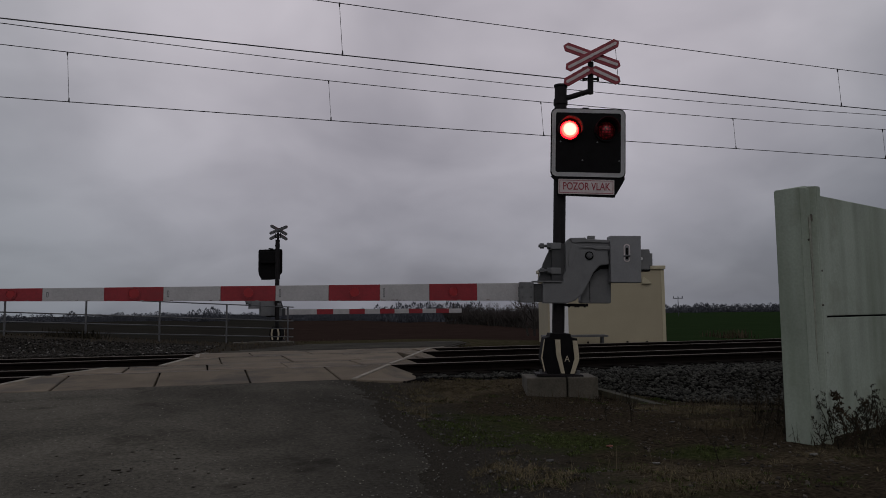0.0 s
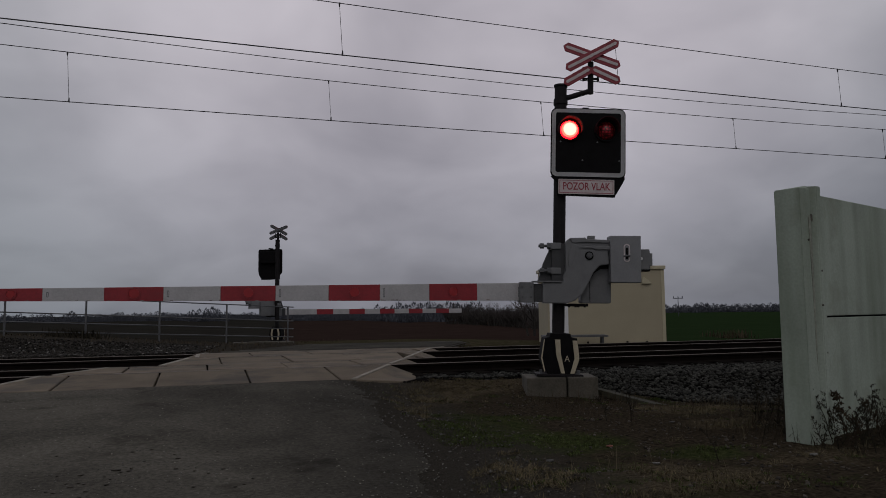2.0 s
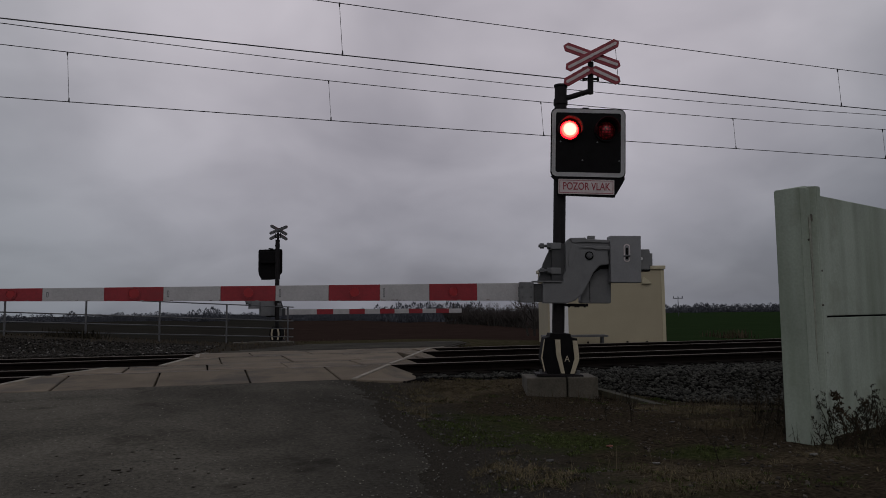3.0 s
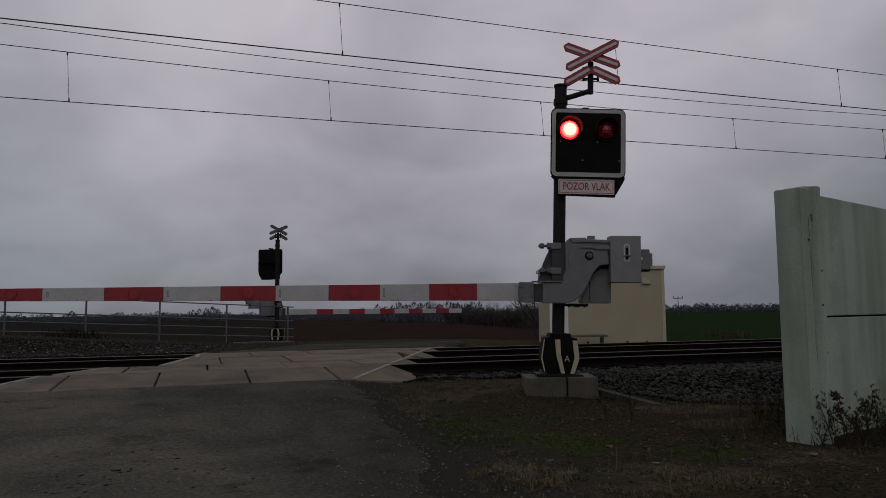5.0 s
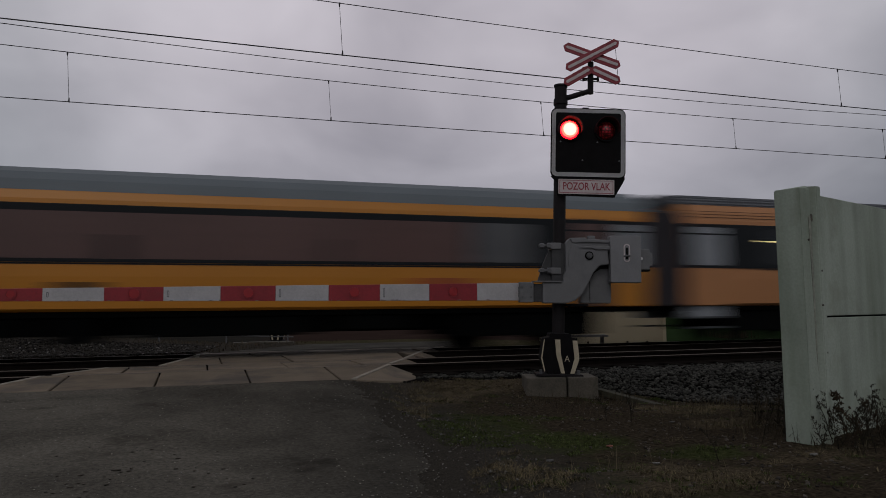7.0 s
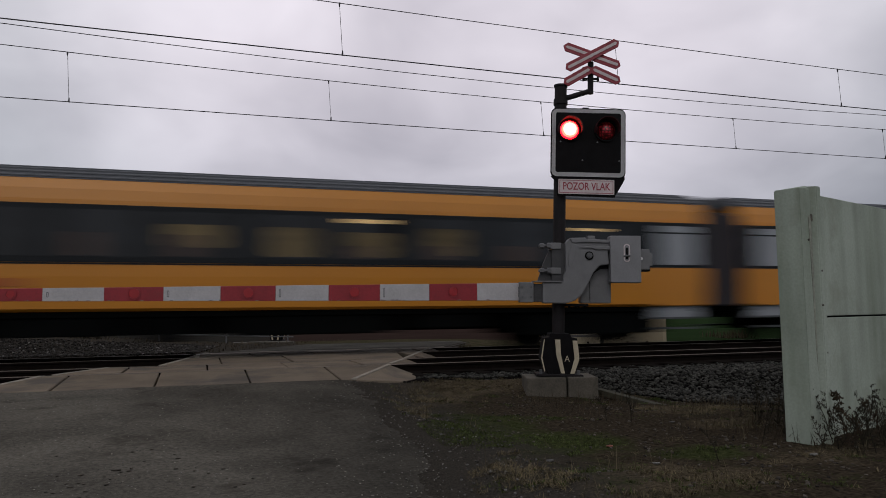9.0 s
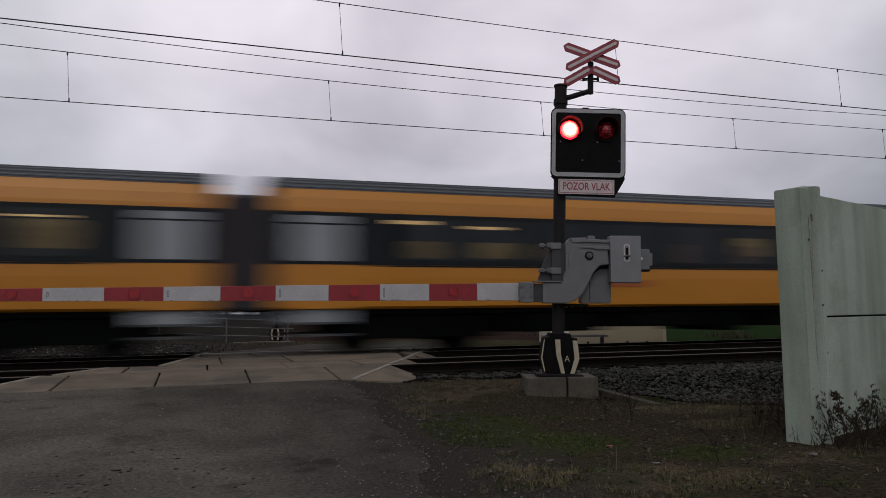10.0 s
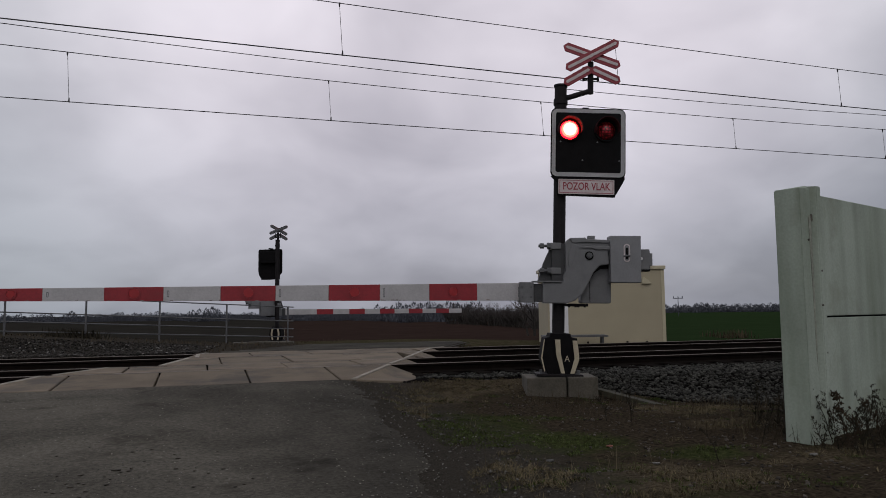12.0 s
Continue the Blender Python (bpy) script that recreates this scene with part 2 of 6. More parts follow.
facets(M_LENS, 22.0)
M_LIT = glow("lit_red_lens", (1.0, 0.003, 0.008), 11.0)
M_LITMID = glow("lit_lens_middle", (1.0, 0.20, 0.13), 2.0)
M_LITCORE = glow("lit_lens_core", (1.0, 0.82, 0.60), 1.7)
# visor black, tinted with the red glow that the lamp throws on it
M_HOODGLOW = mat("hood_glow_tint", (0.045, 0.010, 0.012), 0.7, spec=0.15, vary=0.1)
M_BARK = mat("bark", (0.03, 0.025, 0.021), 0.95, vary=0.25, scale=10, fine=50)
# twig brown made paler to carry some haze of the distance
M_TWIG = mat("hazed_bare_twigs", (0.042, 0.034, 0.031), 0.95, vary=0.3, scale=1, fine=9, bump=0, random_tint=0.3)
# blue-grey distance haze is mixed into this wood colour; the far pole shares it
M_FARHAZE = mat("far_haze_tint", (0.080, 0.084, 0.098), 1.0, vary=0.12, scale=0.08, fine=0.9, bump=0, random_tint=0.08, spec=0.0)
M_GRASS = mat("grass_blades", (0.044, 0.056, 0.017), 0.95, spec=0.1, vary=0.3, scale=1.2, fine=9, bump=0, random_tint=0.5)
M_STRAW = mat("dry_grass", (0.098, 0.079, 0.046), 0.95, spec=0.1, vary=0.3, scale=1.5, fine=9, bump=0, random_tint=0.45)
M_WEED = mat("dead_weed", (0.028, 0.024, 0.017), 0.95, spec=0.1, vary=0.3, scale=4, fine=30, bump=0, random_tint=0.35)
M_PEBBLE = mat("road_pebble", (0.095, 0.09, 0.083), 0.9, vary=0.2, scale=9, fine=60, random_tint=0.7)
M_LEAF = mat("fallen_leaf", (0.035, 0.028, 0.02), 0.9, vary=0.3, scale=9, fine=40, random_tint=0.4)
# train
M_YELLOW = mat("train_yellow", (0.47, 0.182, 0.012), 0.38, vary=0.06, scale=0.8, fine=25, bump=0.02, spec=0.5)
M_LOCO = mat("loco_orange", (0.30, 0.095, 0.002), 0.5, vary=0.08, scale=0.8, fine=25, bump=0.02, spec=0.15)
M_ROOF = mat("coach_roof", (0.10, 0.118, 0.13), 0.6, vary=0.1, scale=0.7, fine=15, bump=0.05)
M_ROOFDARK = mat("ribbed_roof", (0.04, 0.043, 0.05), 0.6, vary=0.12, scale=0.7, fine=15, bump=0.05)
M_BAND = mat("window_band", (0.008, 0.010, 0.012), 0.4, spec=0.2, vary=0.2, scale=0.5, fine=20, bump=0.0)
M_GLASS = mat("tinted_pane", (0.017, 0.019, 0.022), 0.15, vary=0.35, scale=0.4, fine=3, bump=0.0, spec=0.28)
M_INSIDE = glow("cabin_lamp", (1.0, 0.66, 0.28), 0.085)
M_STRIP = glow("lamp_strip", (1.0, 0.78, 0.34), 0.95)
# matt patch on the pane, with warm lamplight put into its colour
M_WARMROOM = mat("room_glow_tint", (0.16, 0.122, 0.064), 0.8, vary=0.35, scale=1.2, fine=6, bump=0.0, spec=0.1)
M_SALMON = mat("faded_salmon", (0.44, 0.20, 0.083), 0.45, vary=0.06, scale=0.8, fine=25, bump=0.02, spec=0.3)
M_CANTLINE = mat("cantrail_line", (0.17, 0.075, 0.03), 0.6, vary=0.1)
# darkened copy of the drive's grey, with shade put into the colour
M_SHADEDGREY = mat("shaded_grey_paint", (0.052, 0.052, 0.054), 0.6, vary=0.15, scale=6, fine=50, spec=0.25)
M_DRYLEAF = mat("curled_dead_leaf", (0.042, 0.030, 0.020), 0.95, spec=0.1, vary=0.3, scale=4, fine=30, bump=0, random_tint=0.4)
M_PALESTALK = mat("pale_stalk", (0.085, 0.070, 0.042), 0.95, spec=0.1, vary=0.25, scale=4, fine=30, bump=0, random_tint=0.4)
M_HEADLIGHT = glow("headlight", (1.0, 0.86, 0.6), 14.0)
M_STEP = mat("step_grey", (0.07, 0.075, 0.08), 0.7, vary=0.1, spec=0.2)
M_DOORGREY = mat("door_grey", (0.25, 0.265, 0.285), 0.4, vary=0.1, scale=1, fine=20, bump=0.02)
M_POSTER = mat("red_brown_film", (0.098, 0.050, 0.043), 0.35, vary=0.14, scale=0.5, fine=8, bump=0.0)
M_UNDER = mat("underframe_black", (0.003, 0.0035, 0.0035), 0.95, spec=0.05, vary=0.3, scale=2, fine=20)
M_WHEEL = mat("wheel_steel", (0.008, 0.007, 0.007), 0.8, 0.0, spec=0.1, vary=0.2)


# ---- mesh helpers ----
def box(bm, x0, y0, z0, x1, y1, z1, bevel=0.0):
    res = bmesh.ops.create_cube(bm, size=1.0, matrix=Matrix.Translation(((x0 + x1) / 2, (y0 + y1) / 2, (z0 + z1) / 2)) @ Matrix.Diagonal((abs(x1 - x0), abs(y1 - y0), abs(z1 - z0), 1)))
    if bevel:
        vs = set(res["verts"])
        es = [e for e in bm.edges if e.verts[0] in vs and e.verts[1] in vs]
        bmesh.ops.bevel(bm, geom=es, offset=bevel, segments=2, affect="EDGES", profile=0.6)
    return bm


def tube(bm, a, b, r, r2=None, seg=10):
    a, b = Vector(a), Vector(b)
    d = b - a
    m = Matrix.Translation((a + b) / 2) @ d.to_track_quat("Z", "Y").to_matrix().to_4x4()
    bmesh.ops.create_cone(bm, cap_ends=True, segments=seg, radius1=r, radius2=r if r2 is None else r2, depth=d.length, matrix=m)
    return bm


def prism(bm, pts, y0, y1, bevel=0.0):
    """A plate: outline pts (x, z), from depth y0 to y1."""
    lo = [bm.verts.new((x, y0, z)) for x, z in pts]
    hi = [bm.verts.new((x, y1, z)) for x, z in pts]
    faces = [bm.faces.new(lo), bm.faces.new(hi[::-1])]
    for i in range(len(pts)):
        j = (i + 1) % len(pts)
        faces.append(bm.faces.new((lo[j], lo[i], hi[i], hi[j])))
    bmesh.ops.recalc_face_normals(bm, faces=faces)
    if bevel:
        es = {e for f in faces for e in f.edges}
        bmesh.ops.bevel(bm, geom=list(es), offset=bevel, segments=2, affect="EDGES", profile=0.6)
    return bm


def rounded(x0, z0, x1, z1, r, seg=5):
    out = []
    for cx, cz, a0 in ((x1 - r, z1 - r, 0), (x0 + r, z1 - r, 90), (x0 + r, z0 + r, 180), (x1 - r, z0 + r, 270)):
        for i in range(seg + 1):
            a = radians(a0 + 90 * i / seg)
            out.append((cx + r * math.cos(a), cz + r * math.sin(a)))
    return out


def part(name, bm, material, parent=None, label="", smooth=False):
    me = bpy.data.meshes.new(name)
    bm.to_mesh(me)
    bm.free()
    me.materials.append(material)
    if smooth:
        for f in me.polygons:
            f.use_smooth = True
    ob = new(name, me)
    if parent:
        ob.parent = parent
    if label:
        ob["label"] = label
    return ob


def raw(name, verts, faces, material, parent=None):
    me = bpy.data.meshes.new(name)
    me.from_pydata(verts, [], faces)
    me.materials.append(material)
    ob = new(name, me)
    if parent:
        ob.parent = parent
    return ob


def group_at(name, m, label, category, group=""):
    e = new(name)
    e.matrix_world = m
    return tagged(e, label, category, group)


B = bmesh.new


# ---- ground ----
def smooth(a, b, v):
    t = min(1.0, max(0.0, (v - a) / (b - a)))
    return t * t * (3 - 2 * t)


def lerp_table(rows, v):
    if v <= rows[0][0]:
        return rows[0][1]
    for (a, p), (b, q) in zip(rows, rows[1:]):
        if v <= b:
            return p + (q - p) * (v - a) / (b - a)
    return rows[-1][1]


ROAD_Z = [(-20, -0.55), (0, -0.5), (5, -0.46), (7, -0.36), (9, -0.22), (11.2, -0.105), (12, -0.23), (20, -0.23), (20.6, -0.1), (23, -0.16), (34, -0.34), (50, -1.0), (80, -1.5), (5000, -1.5)]
VERGE_Z = [(-20, -0.5), (0, -0.44), (5, -0.325), (7, -0.33), (9, -0.34), (10.3, -0.31), (11.1, -0.155), (12.0, -0.20), (20, -0.23), (23, -0.3), (34, -0.32), (50, -1.0), (80, -1.5), (5000, -1.5)]


def road_right(y):
    """The right edge of the road: straight before the tracks, slanting across and beyond them."""
    return 1.85 + 0.03 * y - 0.33 * smooth(6.4, 4.6, y) if y < 11 else 2.2 + 0.46 * (y - 11)


def height(x, y):
    k = smooth(road_right(y) - 0.2, road_right(y) + 0.7, x)
    z = lerp_table(ROAD_Z, y) * (1 - k) + lerp_table(VERGE_Z, y) * k
    z -= 0.34 * k * math.exp(-((x - 9.5) / 3.0) ** 2 - ((y - 9.6) / 1.5) ** 2)
    z += 0.55 * smooth(2.5, -8, x) * smooth(22, 29, y) * smooth(46, 34, y)
    if k > 0 and y < 11.5:
        z += 0.035 * k * noise.noise((x * 1.1, y * 1.1, 0)) + 0.02 * k * noise.noise((x * 3.3, y * 3.3, 4))
    return z


def axis(fine_lo, fine_hi, step, far):
    v = list(np.arange(fine_lo, fine_hi + 1e-6, step))
    s, x = step, fine_hi
    hi = []
    while x < far:
        s *= 1.3
        x += s
        hi.append(x)
    s, x = step, fine_lo
    lo = []
    while x > -far:
        s *= 1.3
        x -= s
        lo.append(x)
    return lo[::-1] + v + hi


def sheet(name, xs, ys, zfun, material, keep=lambda x, y: True):
    idx, verts, faces = {}, [], []
    for j, y in enumerate(ys):
        for i, x in enumerate(xs):
            idx[i, j] = len(verts)
            verts.append((x, y, zfun(x, y)))
    for j in range(len(ys) - 1):
        for i in range(len(xs) - 1):
            if keep((xs[i] + xs[i + 1]) / 2, (ys[j] + ys[j + 1]) / 2):
                faces.append((idx[i, j], idx[i + 1, j], idx[i + 1, j + 1], idx[i, j + 1]))
    ob = raw(name, verts, faces, material)
    for f in ob.data.polygons:
        f.use_smooth = True
    return ob


def ground_material():
    m = bpy.data.materials.new("earth_and_fields")
    m.use_nodes = True
    nt = m.node_tree
    b = nt.nodes["Principled BSDF"]
    b.inputs["Roughness"].default_value = 0.95
    b.inputs["Specular IOR Level"].default_value = 0.0
    tc = nt.nodes.new("ShaderNodeTexCoord")
    sp = nt.nodes.new("ShaderNodeSeparateXYZ")
    nt.links.new(tc.outputs["Object"], sp.inputs[0])

    def nz(scale, detail=6, rough=0.6):
        n = nt.nodes.new("ShaderNodeTexNoise")
        n.inputs["Scale"].default_value, n.inputs["Detail"].default_value, n.inputs["Roughness"].default_value = scale, detail, rough
        nt.links.new(tc.outputs["Object"], n.inputs["Vector"])
        return n.outputs["Fac"]

    def rmp(src, a, ca, c, cc):
        r = nt.nodes.new("ShaderNodeValToRGB")
        r.color_ramp.elements[0].position, r.color_ramp.elements[0].color = a, (*ca, 1)
        r.color_ramp.elements[1].position, r.color_ramp.elements[1].color = c, (*cc, 1)
        nt.links.new(src, r.inputs[0])
        return r.outputs[0]

    def mix(f, a, c):
        n = nt.nodes.new("ShaderNodeMix"); n.data_type = "RGBA"
        nt.links.new(f, n.inputs[0]); nt.links.new(a, n.inputs[6]); nt.links.new(c, n.inputs[7])
        return n.outputs[2]

    def math_(op, a, v):
        n = nt.nodes.new("ShaderNodeMath"); n.operation = op; n.use_clamp = op == "MULTIPLY"
        nt.links.new(a, n.inputs[0])
        if hasattr(v, "links"):
            nt.links.new(v, n.inputs[1])
        else:
            n.inputs[1].default_value = v
        return n.outputs[0]

    fine = nz(26, 8)
    earth = rmp(fine, 0.34, (0.015, 0.012, 0.009), 0.68, (0.058, 0.046, 0.032))
    grass = rmp(nz(18, 9, 0.7), 0.34, (0.012, 0.016, 0.006), 0.68, (0.056, 0.062, 0.026))
    straw = rmp(nz(34, 9, 0.7), 0.36, (0.020, 0.016, 0.010), 0.68, (0.115, 0.092, 0.062))
    def cover(name, noise_scale, lo, hi):
        """Where a plant cover grows: its stored density, with a ragged edge."""
        at = nt.nodes.new("ShaderNodeAttribute"); at.attribute_name = name
        w = nt.nodes.new("ShaderNodeMath"); w.operation = "MULTIPLY_ADD"; w.inputs[1].default_value = 1.3
        nt.links.new(nz(noise_scale, 9, 0.75), w.inputs[0]); nt.links.new(at.outputs["Fac"], w.inputs[2])
        return rmp(w.outputs[0], lo, (0, 0, 0), hi, (1, 1, 1))

    near = mix(cover("dry_cover", 3.1, 0.80, 1.08), mix(cover("green_cover", 2.6, 0.70, 1.0), earth, grass), straw)
    # trodden grit along the road
    grit = rmp(nz(60, 9), 0.3, (0.017, 0.015, 0.013), 0.72, (0.060, 0.054, 0.045))
    beside = math_("SUBTRACT", sp.outputs[0], math_("MULTIPLY_ADD", sp.outputs[1], 0.03))
    fringe = nt.nodes.new("ShaderNodeMapRange")
    fringe.inputs[1].default_value, fringe.inputs[2].default_value = 2.55, 1.95
    wob = nt.nodes.new("ShaderNodeMath"); wob.operation = "MULTIPLY_ADD"; wob.inputs[1].default_value = 1.6
    nt.links.new(nz(1.6, 8, 0.7), wob.inputs[0]); nt.links.new(beside, wob.inputs[2])
    shift = math_("SUBTRACT", wob.outputs[0], 0.8)
    nt.links.new(shift, fringe.inputs[0])
    near = mix(fringe.outputs[0], near, grit)
    plough = rmp(nz(0.35, 9, 0.75), 0.3, (0.024, 0.0155, 0.013), 0.7, (0.037, 0.025, 0.021))
    stubble = rmp(nz(0.3, 9, 0.75), 0.3, (0.017, 0.016, 0.014), 0.7, (0.030, 0.028, 0.024))
    leftward = math_("SUBTRACT", math_("MULTIPLY_ADD", sp.outputs[1], 0.117), sp.outputs[0])
    plough = mix(math_("MULTIPLY", leftward, 0.25), plough, stubble)
    meadow = rmp(nz(0.2, 8, 0.7), 0.3, (0.014, 0.025, 0.010), 0.7, (0.020, 0.035, 0.014))
    # the green field begins along a line that runs away from the cabin
    line = math_("SUBTRACT", sp.outputs[0], math_("MULTIPLY_ADD", sp.outputs[1], 0.62))
    is_green = math_("MULTIPLY", math_("ADD", line, 4.0), 0.5)
    fields = mix(is_green, plough, meadow)
    right_of = math_("MULTIPLY", math_("SUBTRACT", sp.outputs[0], 9.0), 0.12)
    beyond = math_("MULTIPLY", math_("SUBTRACT", math_("ADD", sp.outputs[1], math_("MULTIPLY_ADD", right_of, 11.0)), 33.5), 0.5)
    nt.links.new(mix(beyond, near, fields), b.inputs["Base Color"])
    bp = nt.nodes.new("ShaderNodeBump"); bp.inputs["Strength"].default_value, bp.inputs["Distance"].default_value = 0.9, 0.03
    nt.links.new(fine, bp.inputs["Height"]); nt.links.new(bp.outputs[0], b.inputs["Normal"])
    return m


ground = sheet("ground", axis(-9, 17, 0.25, 4000), axis(1, 37, 0.25, 4000), height, ground_material())
tagged(ground, "dark winter soil with thin grass, running out to fields", "ground", kind="structure")

def road_edge(y):
    return road_right(y) + 0.16 * noise.noise((3.1, y * 0.8, 0)) + 0.10 * noise.noise((7.7, y * 2.6, 0)) + 0.09 * noise.noise((1.7, y * 6.0, 0)) + 0.06 * noise.noise((4.4, y * 15.0, 0))


verts, faces = [], []
across = [i / 40 for i in range(41)]
along = list(np.arange(-6, 11.0, 0.08)) + [11.14]
for y in along:
    e = road_edge(y)
    for u in across:
        x = -12 + (e + 12) * (1 - (1 - u) ** 1.6)
        drop = 0.028 * smooth(0.35, 0.0, e - x)
        verts.append((x, y, height(x, y) + 0.022 - drop + 0.010 * noise.noise((x * 0.7, y * 0.7, 0))))
for j in range(len(along) - 1):
    for i in range(40):
        k = j * 41 + i
        faces.append((k, k + 1, k + 42, k + 41))
road = raw("road", verts, faces, M_ASPHALT)
for f in road.data.polygons:
    f.use_smooth = True
tagged(road, "worn grey asphalt road with patched stains", "road", kind="structure")
far_road = sheet("road_beyond", list(np.arange(-1, 20, 0.5)), list(np.arange(20.2, 27.6, 0.5)),
                 lambda x, y: height(x, y) + 0.03, M_ASPHALT, lambda x, y: road_right(y) - 6.0 < x < road_right(y) + 0.2)
tagged(far_road, "grey asphalt road beyond the tracks", "road", kind="structure")

# ---- tracks ----
R1, GAUGE, SPACING = 12.80, 1.505, 3.90
NEAR_Y, FAR_Y = R1 + GAUGE / 2, R1 + SPACING + GAUGE / 2


def shoulder_toe(x):
    return 11.15 - 1.45 * smooth(5.2, 7.2, x)


def bed_z(x, y):
    """The stone bed: level under the tracks, falling away at its edges."""
    if y < 11.8:
        t = shoulder_toe(x)
        k = min(1.0, max(0.0, (y - t) / (11.8 - t)))
        return max(height(x, t) * (1 - k) - 0.2 * k, height(x, y) + 0.015) if y > t else height(x, y) - 0.03
    return -0.2 if y < 20.2 else -0.2 - 0.25 * smooth(20.2, 20.9, y)


bed_ob = sheet("ballast_bed", axis(-6, 20, 0.3, 460), list(np.arange(9.4, 21.0, 0.2)), bed_z, M_DARKBED,
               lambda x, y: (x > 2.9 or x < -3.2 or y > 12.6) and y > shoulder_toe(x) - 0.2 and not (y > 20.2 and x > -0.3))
tagged(bed_ob, "near-black stone bed under the two tracks", "track bed", kind="structure")


def rail_mesh(x0, x1):
    half = [(0.075, -0.172), (0.075, -0.158), (0.02, -0.135), (0.009, -0.12), (0.009, -0.055), (0.036, -0.042), (0.036, -0.008), (0.028, 0.0)]
    pts = half + [(-y, z) for y, z in half[::-1]]
    verts = [(x, y, z) for x in (x0, x1) for y, z in pts]
    n = len(pts)
    faces = [(i, (i + 1) % n, n + (i + 1) % n, n + i) for i in range(n)] + [tuple(range(n))[::-1], tuple(range(n, 2 * n))]
    me = bpy.data.meshes.new("rail")
    me.from_pydata(verts, [], faces)
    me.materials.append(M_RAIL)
    me.materials.append(M_HEAD)
    me.polygons[n // 2 - 1].material_index = 1
    me.polygons[n // 2 - 2].material_index = 1
    me.polygons[n // 2].material_index = 1
    return me


RAIL = rail_mesh(-260, 460)
sleeper_bm = box(B(), -0.13, -1.3, -0.38, 0.13, 1.3, -0.155, 0.02)
SLEEPER = bpy.data.meshes.new("sleeper")
sleeper_bm.to_mesh(SLEEPER)
sleeper_bm.free()
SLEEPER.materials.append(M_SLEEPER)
for y, which in ((NEAR_Y, "nearer the road signal"), (FAR_Y, "used by the passing train")):
    track = group_at("railway_track", pose(0, y, 0), "rusty steel rails on dark sleepers, track " + which, "railway track", "double track")
    for s in (-1, 1):
        r = new("rail", RAIL)
        r.parent, r.location = track, (0, s * GAUGE / 2, 0)
    for i in range(-20, 66):
        o = new("sleeper", SLEEPER)
        o.parent, o.location = track, (i * 0.6, 0, 0)

# ---- crossing panels ----
crossing = group_at("level_crossing_deck", pose(0, 0, 0), "concrete deck panels filling the road between the rails", "level crossing")


def slab(name, pts, thick, material, parent, bevel=0.012):
    bm = B()
    top = [bm.verts.new(p) for p in pts]
    low = [bm.verts.new((x, y, z - thick)) for x, y, z in pts]
    fs = [bm.faces.new(top), bm.faces.new(low[::-1])]
    for i in range(len(pts)):
        j = (i + 1) % len(pts)
        fs.append(bm.faces.new((top[j], top[i], low[i], low[j])))
    bmesh.ops.recalc_face_normals(bm, faces=fs)
    if bevel:
        bmesh.ops.bevel(bm, geom=list(fs[0].edges), offset=bevel, segments=1, affect="EDGES")
    return part(name, bm, material, parent)


# rows: y from, y to, z from, z to, a joint's x, left end at y from / y to, right end at y from / y to
ROWS = [(11.14, 12.72, -0.085, 0.0, 0.69, -3.1, -2.35, 2.22, 3.15),
        (12.89, 14.22, 0.0, 0.0, 0.10, -2.2, -1.6, 3.2, 3.85),
        (14.39, 16.60, 0.0, 0.0, 0.36, -0.72, -0.28, 3.9, 4.88),
        (16.79, 18.12, 0.0, 0.0, 1.08, -0.12, -0.10, 4.95, 5.6),
        (18.29, 20.20, 0.0, -0.08, 1.12, -0.05, 0.1, 5.65, 6.6)]
for y0, y1, z0, z1, joint, l0, l1, r0, r1 in ROWS:
    w, g = 1.32, 0.014
    k0 = math.floor((min(l0, l1) - joint) / w)
    xs = [joint + i * w for i in range(k0, 9)]
    for xa, xb in zip(xs, xs[1:]):
        dz = 0.006 * math.sin(xa * 7 + y0)
        a0, a1, b0, b1 = max(xa, l0), max(xa, l1), min(xb, r0), min(xb, r1)
        if b0 - a0 < 0.05 and b1 - a1 < 0.05:
            continue
        pts = [(a0 + g, y0, z0 + dz)]
        if b0 - a0 > 0.05:
            pts.append((b0 - g, y0, z0 + dz))
        pts.append((b1 - g, y1, z1 + dz))
        if b1 - a1 > 0.05:
            pts.append((a1 + g, y1, z1 + dz))
        if len(pts) >= 3:
            slab("panel", pts, 0.14, M_CONCRETE, crossing)
    # sloping end pieces with a worn light edge
    slab("end_ramp", [(r0 + 0.015, y0, z0 - 0.004), (r1 + 0.015, y1, z1 - 0.004), (r1 + 0.42, y1 - 0.25, -0.17), (r0 + 1.0, y0 + 0.1, -0.17)], 0.1, M_CONCRETE, crossing)
    slab("edge_strip", [(r0 - 0.05, y0, z0 + 0.012), (r0 + 0.03, y0, z0 + 0.012), (r1 + 0.03, y1, z1 + 0.012), (r1 - 0.05, y1, z1 + 0.012)], 0.03, M_EDGE, crossing, 0.004)
    slab("end_ramp", [(l1 - 0.015, y1, z1 - 0.004), (l0 - 0.015, y0, z0 - 0.004), (l0 - 0.3, y0 + 0.15, -0.17), (l1 - 0.62, y1 - 0.1, -0.17)], 0.1, M_CONCRETE, crossing)
    slab("edge_strip", [(l0 - 0.02, y0, z0 + 0.012), (l0 + 0.07, y0, z0 + 0.012), (l1 + 0.07, y1, z1 + 0.012), (l1 - 0.02, y1, z1 + 0.012)], 0.03, M_EDGE, crossing, 0.004)


# ---- road signal and its barrier ----
def disc_outline(r, n=28, cx=0.0, cz=0.0):
    return [(cx + r * math.cos(2 * math.pi * i / n), cz + r * math.sin(2 * math.pi * i / n)) for i in range(n)]


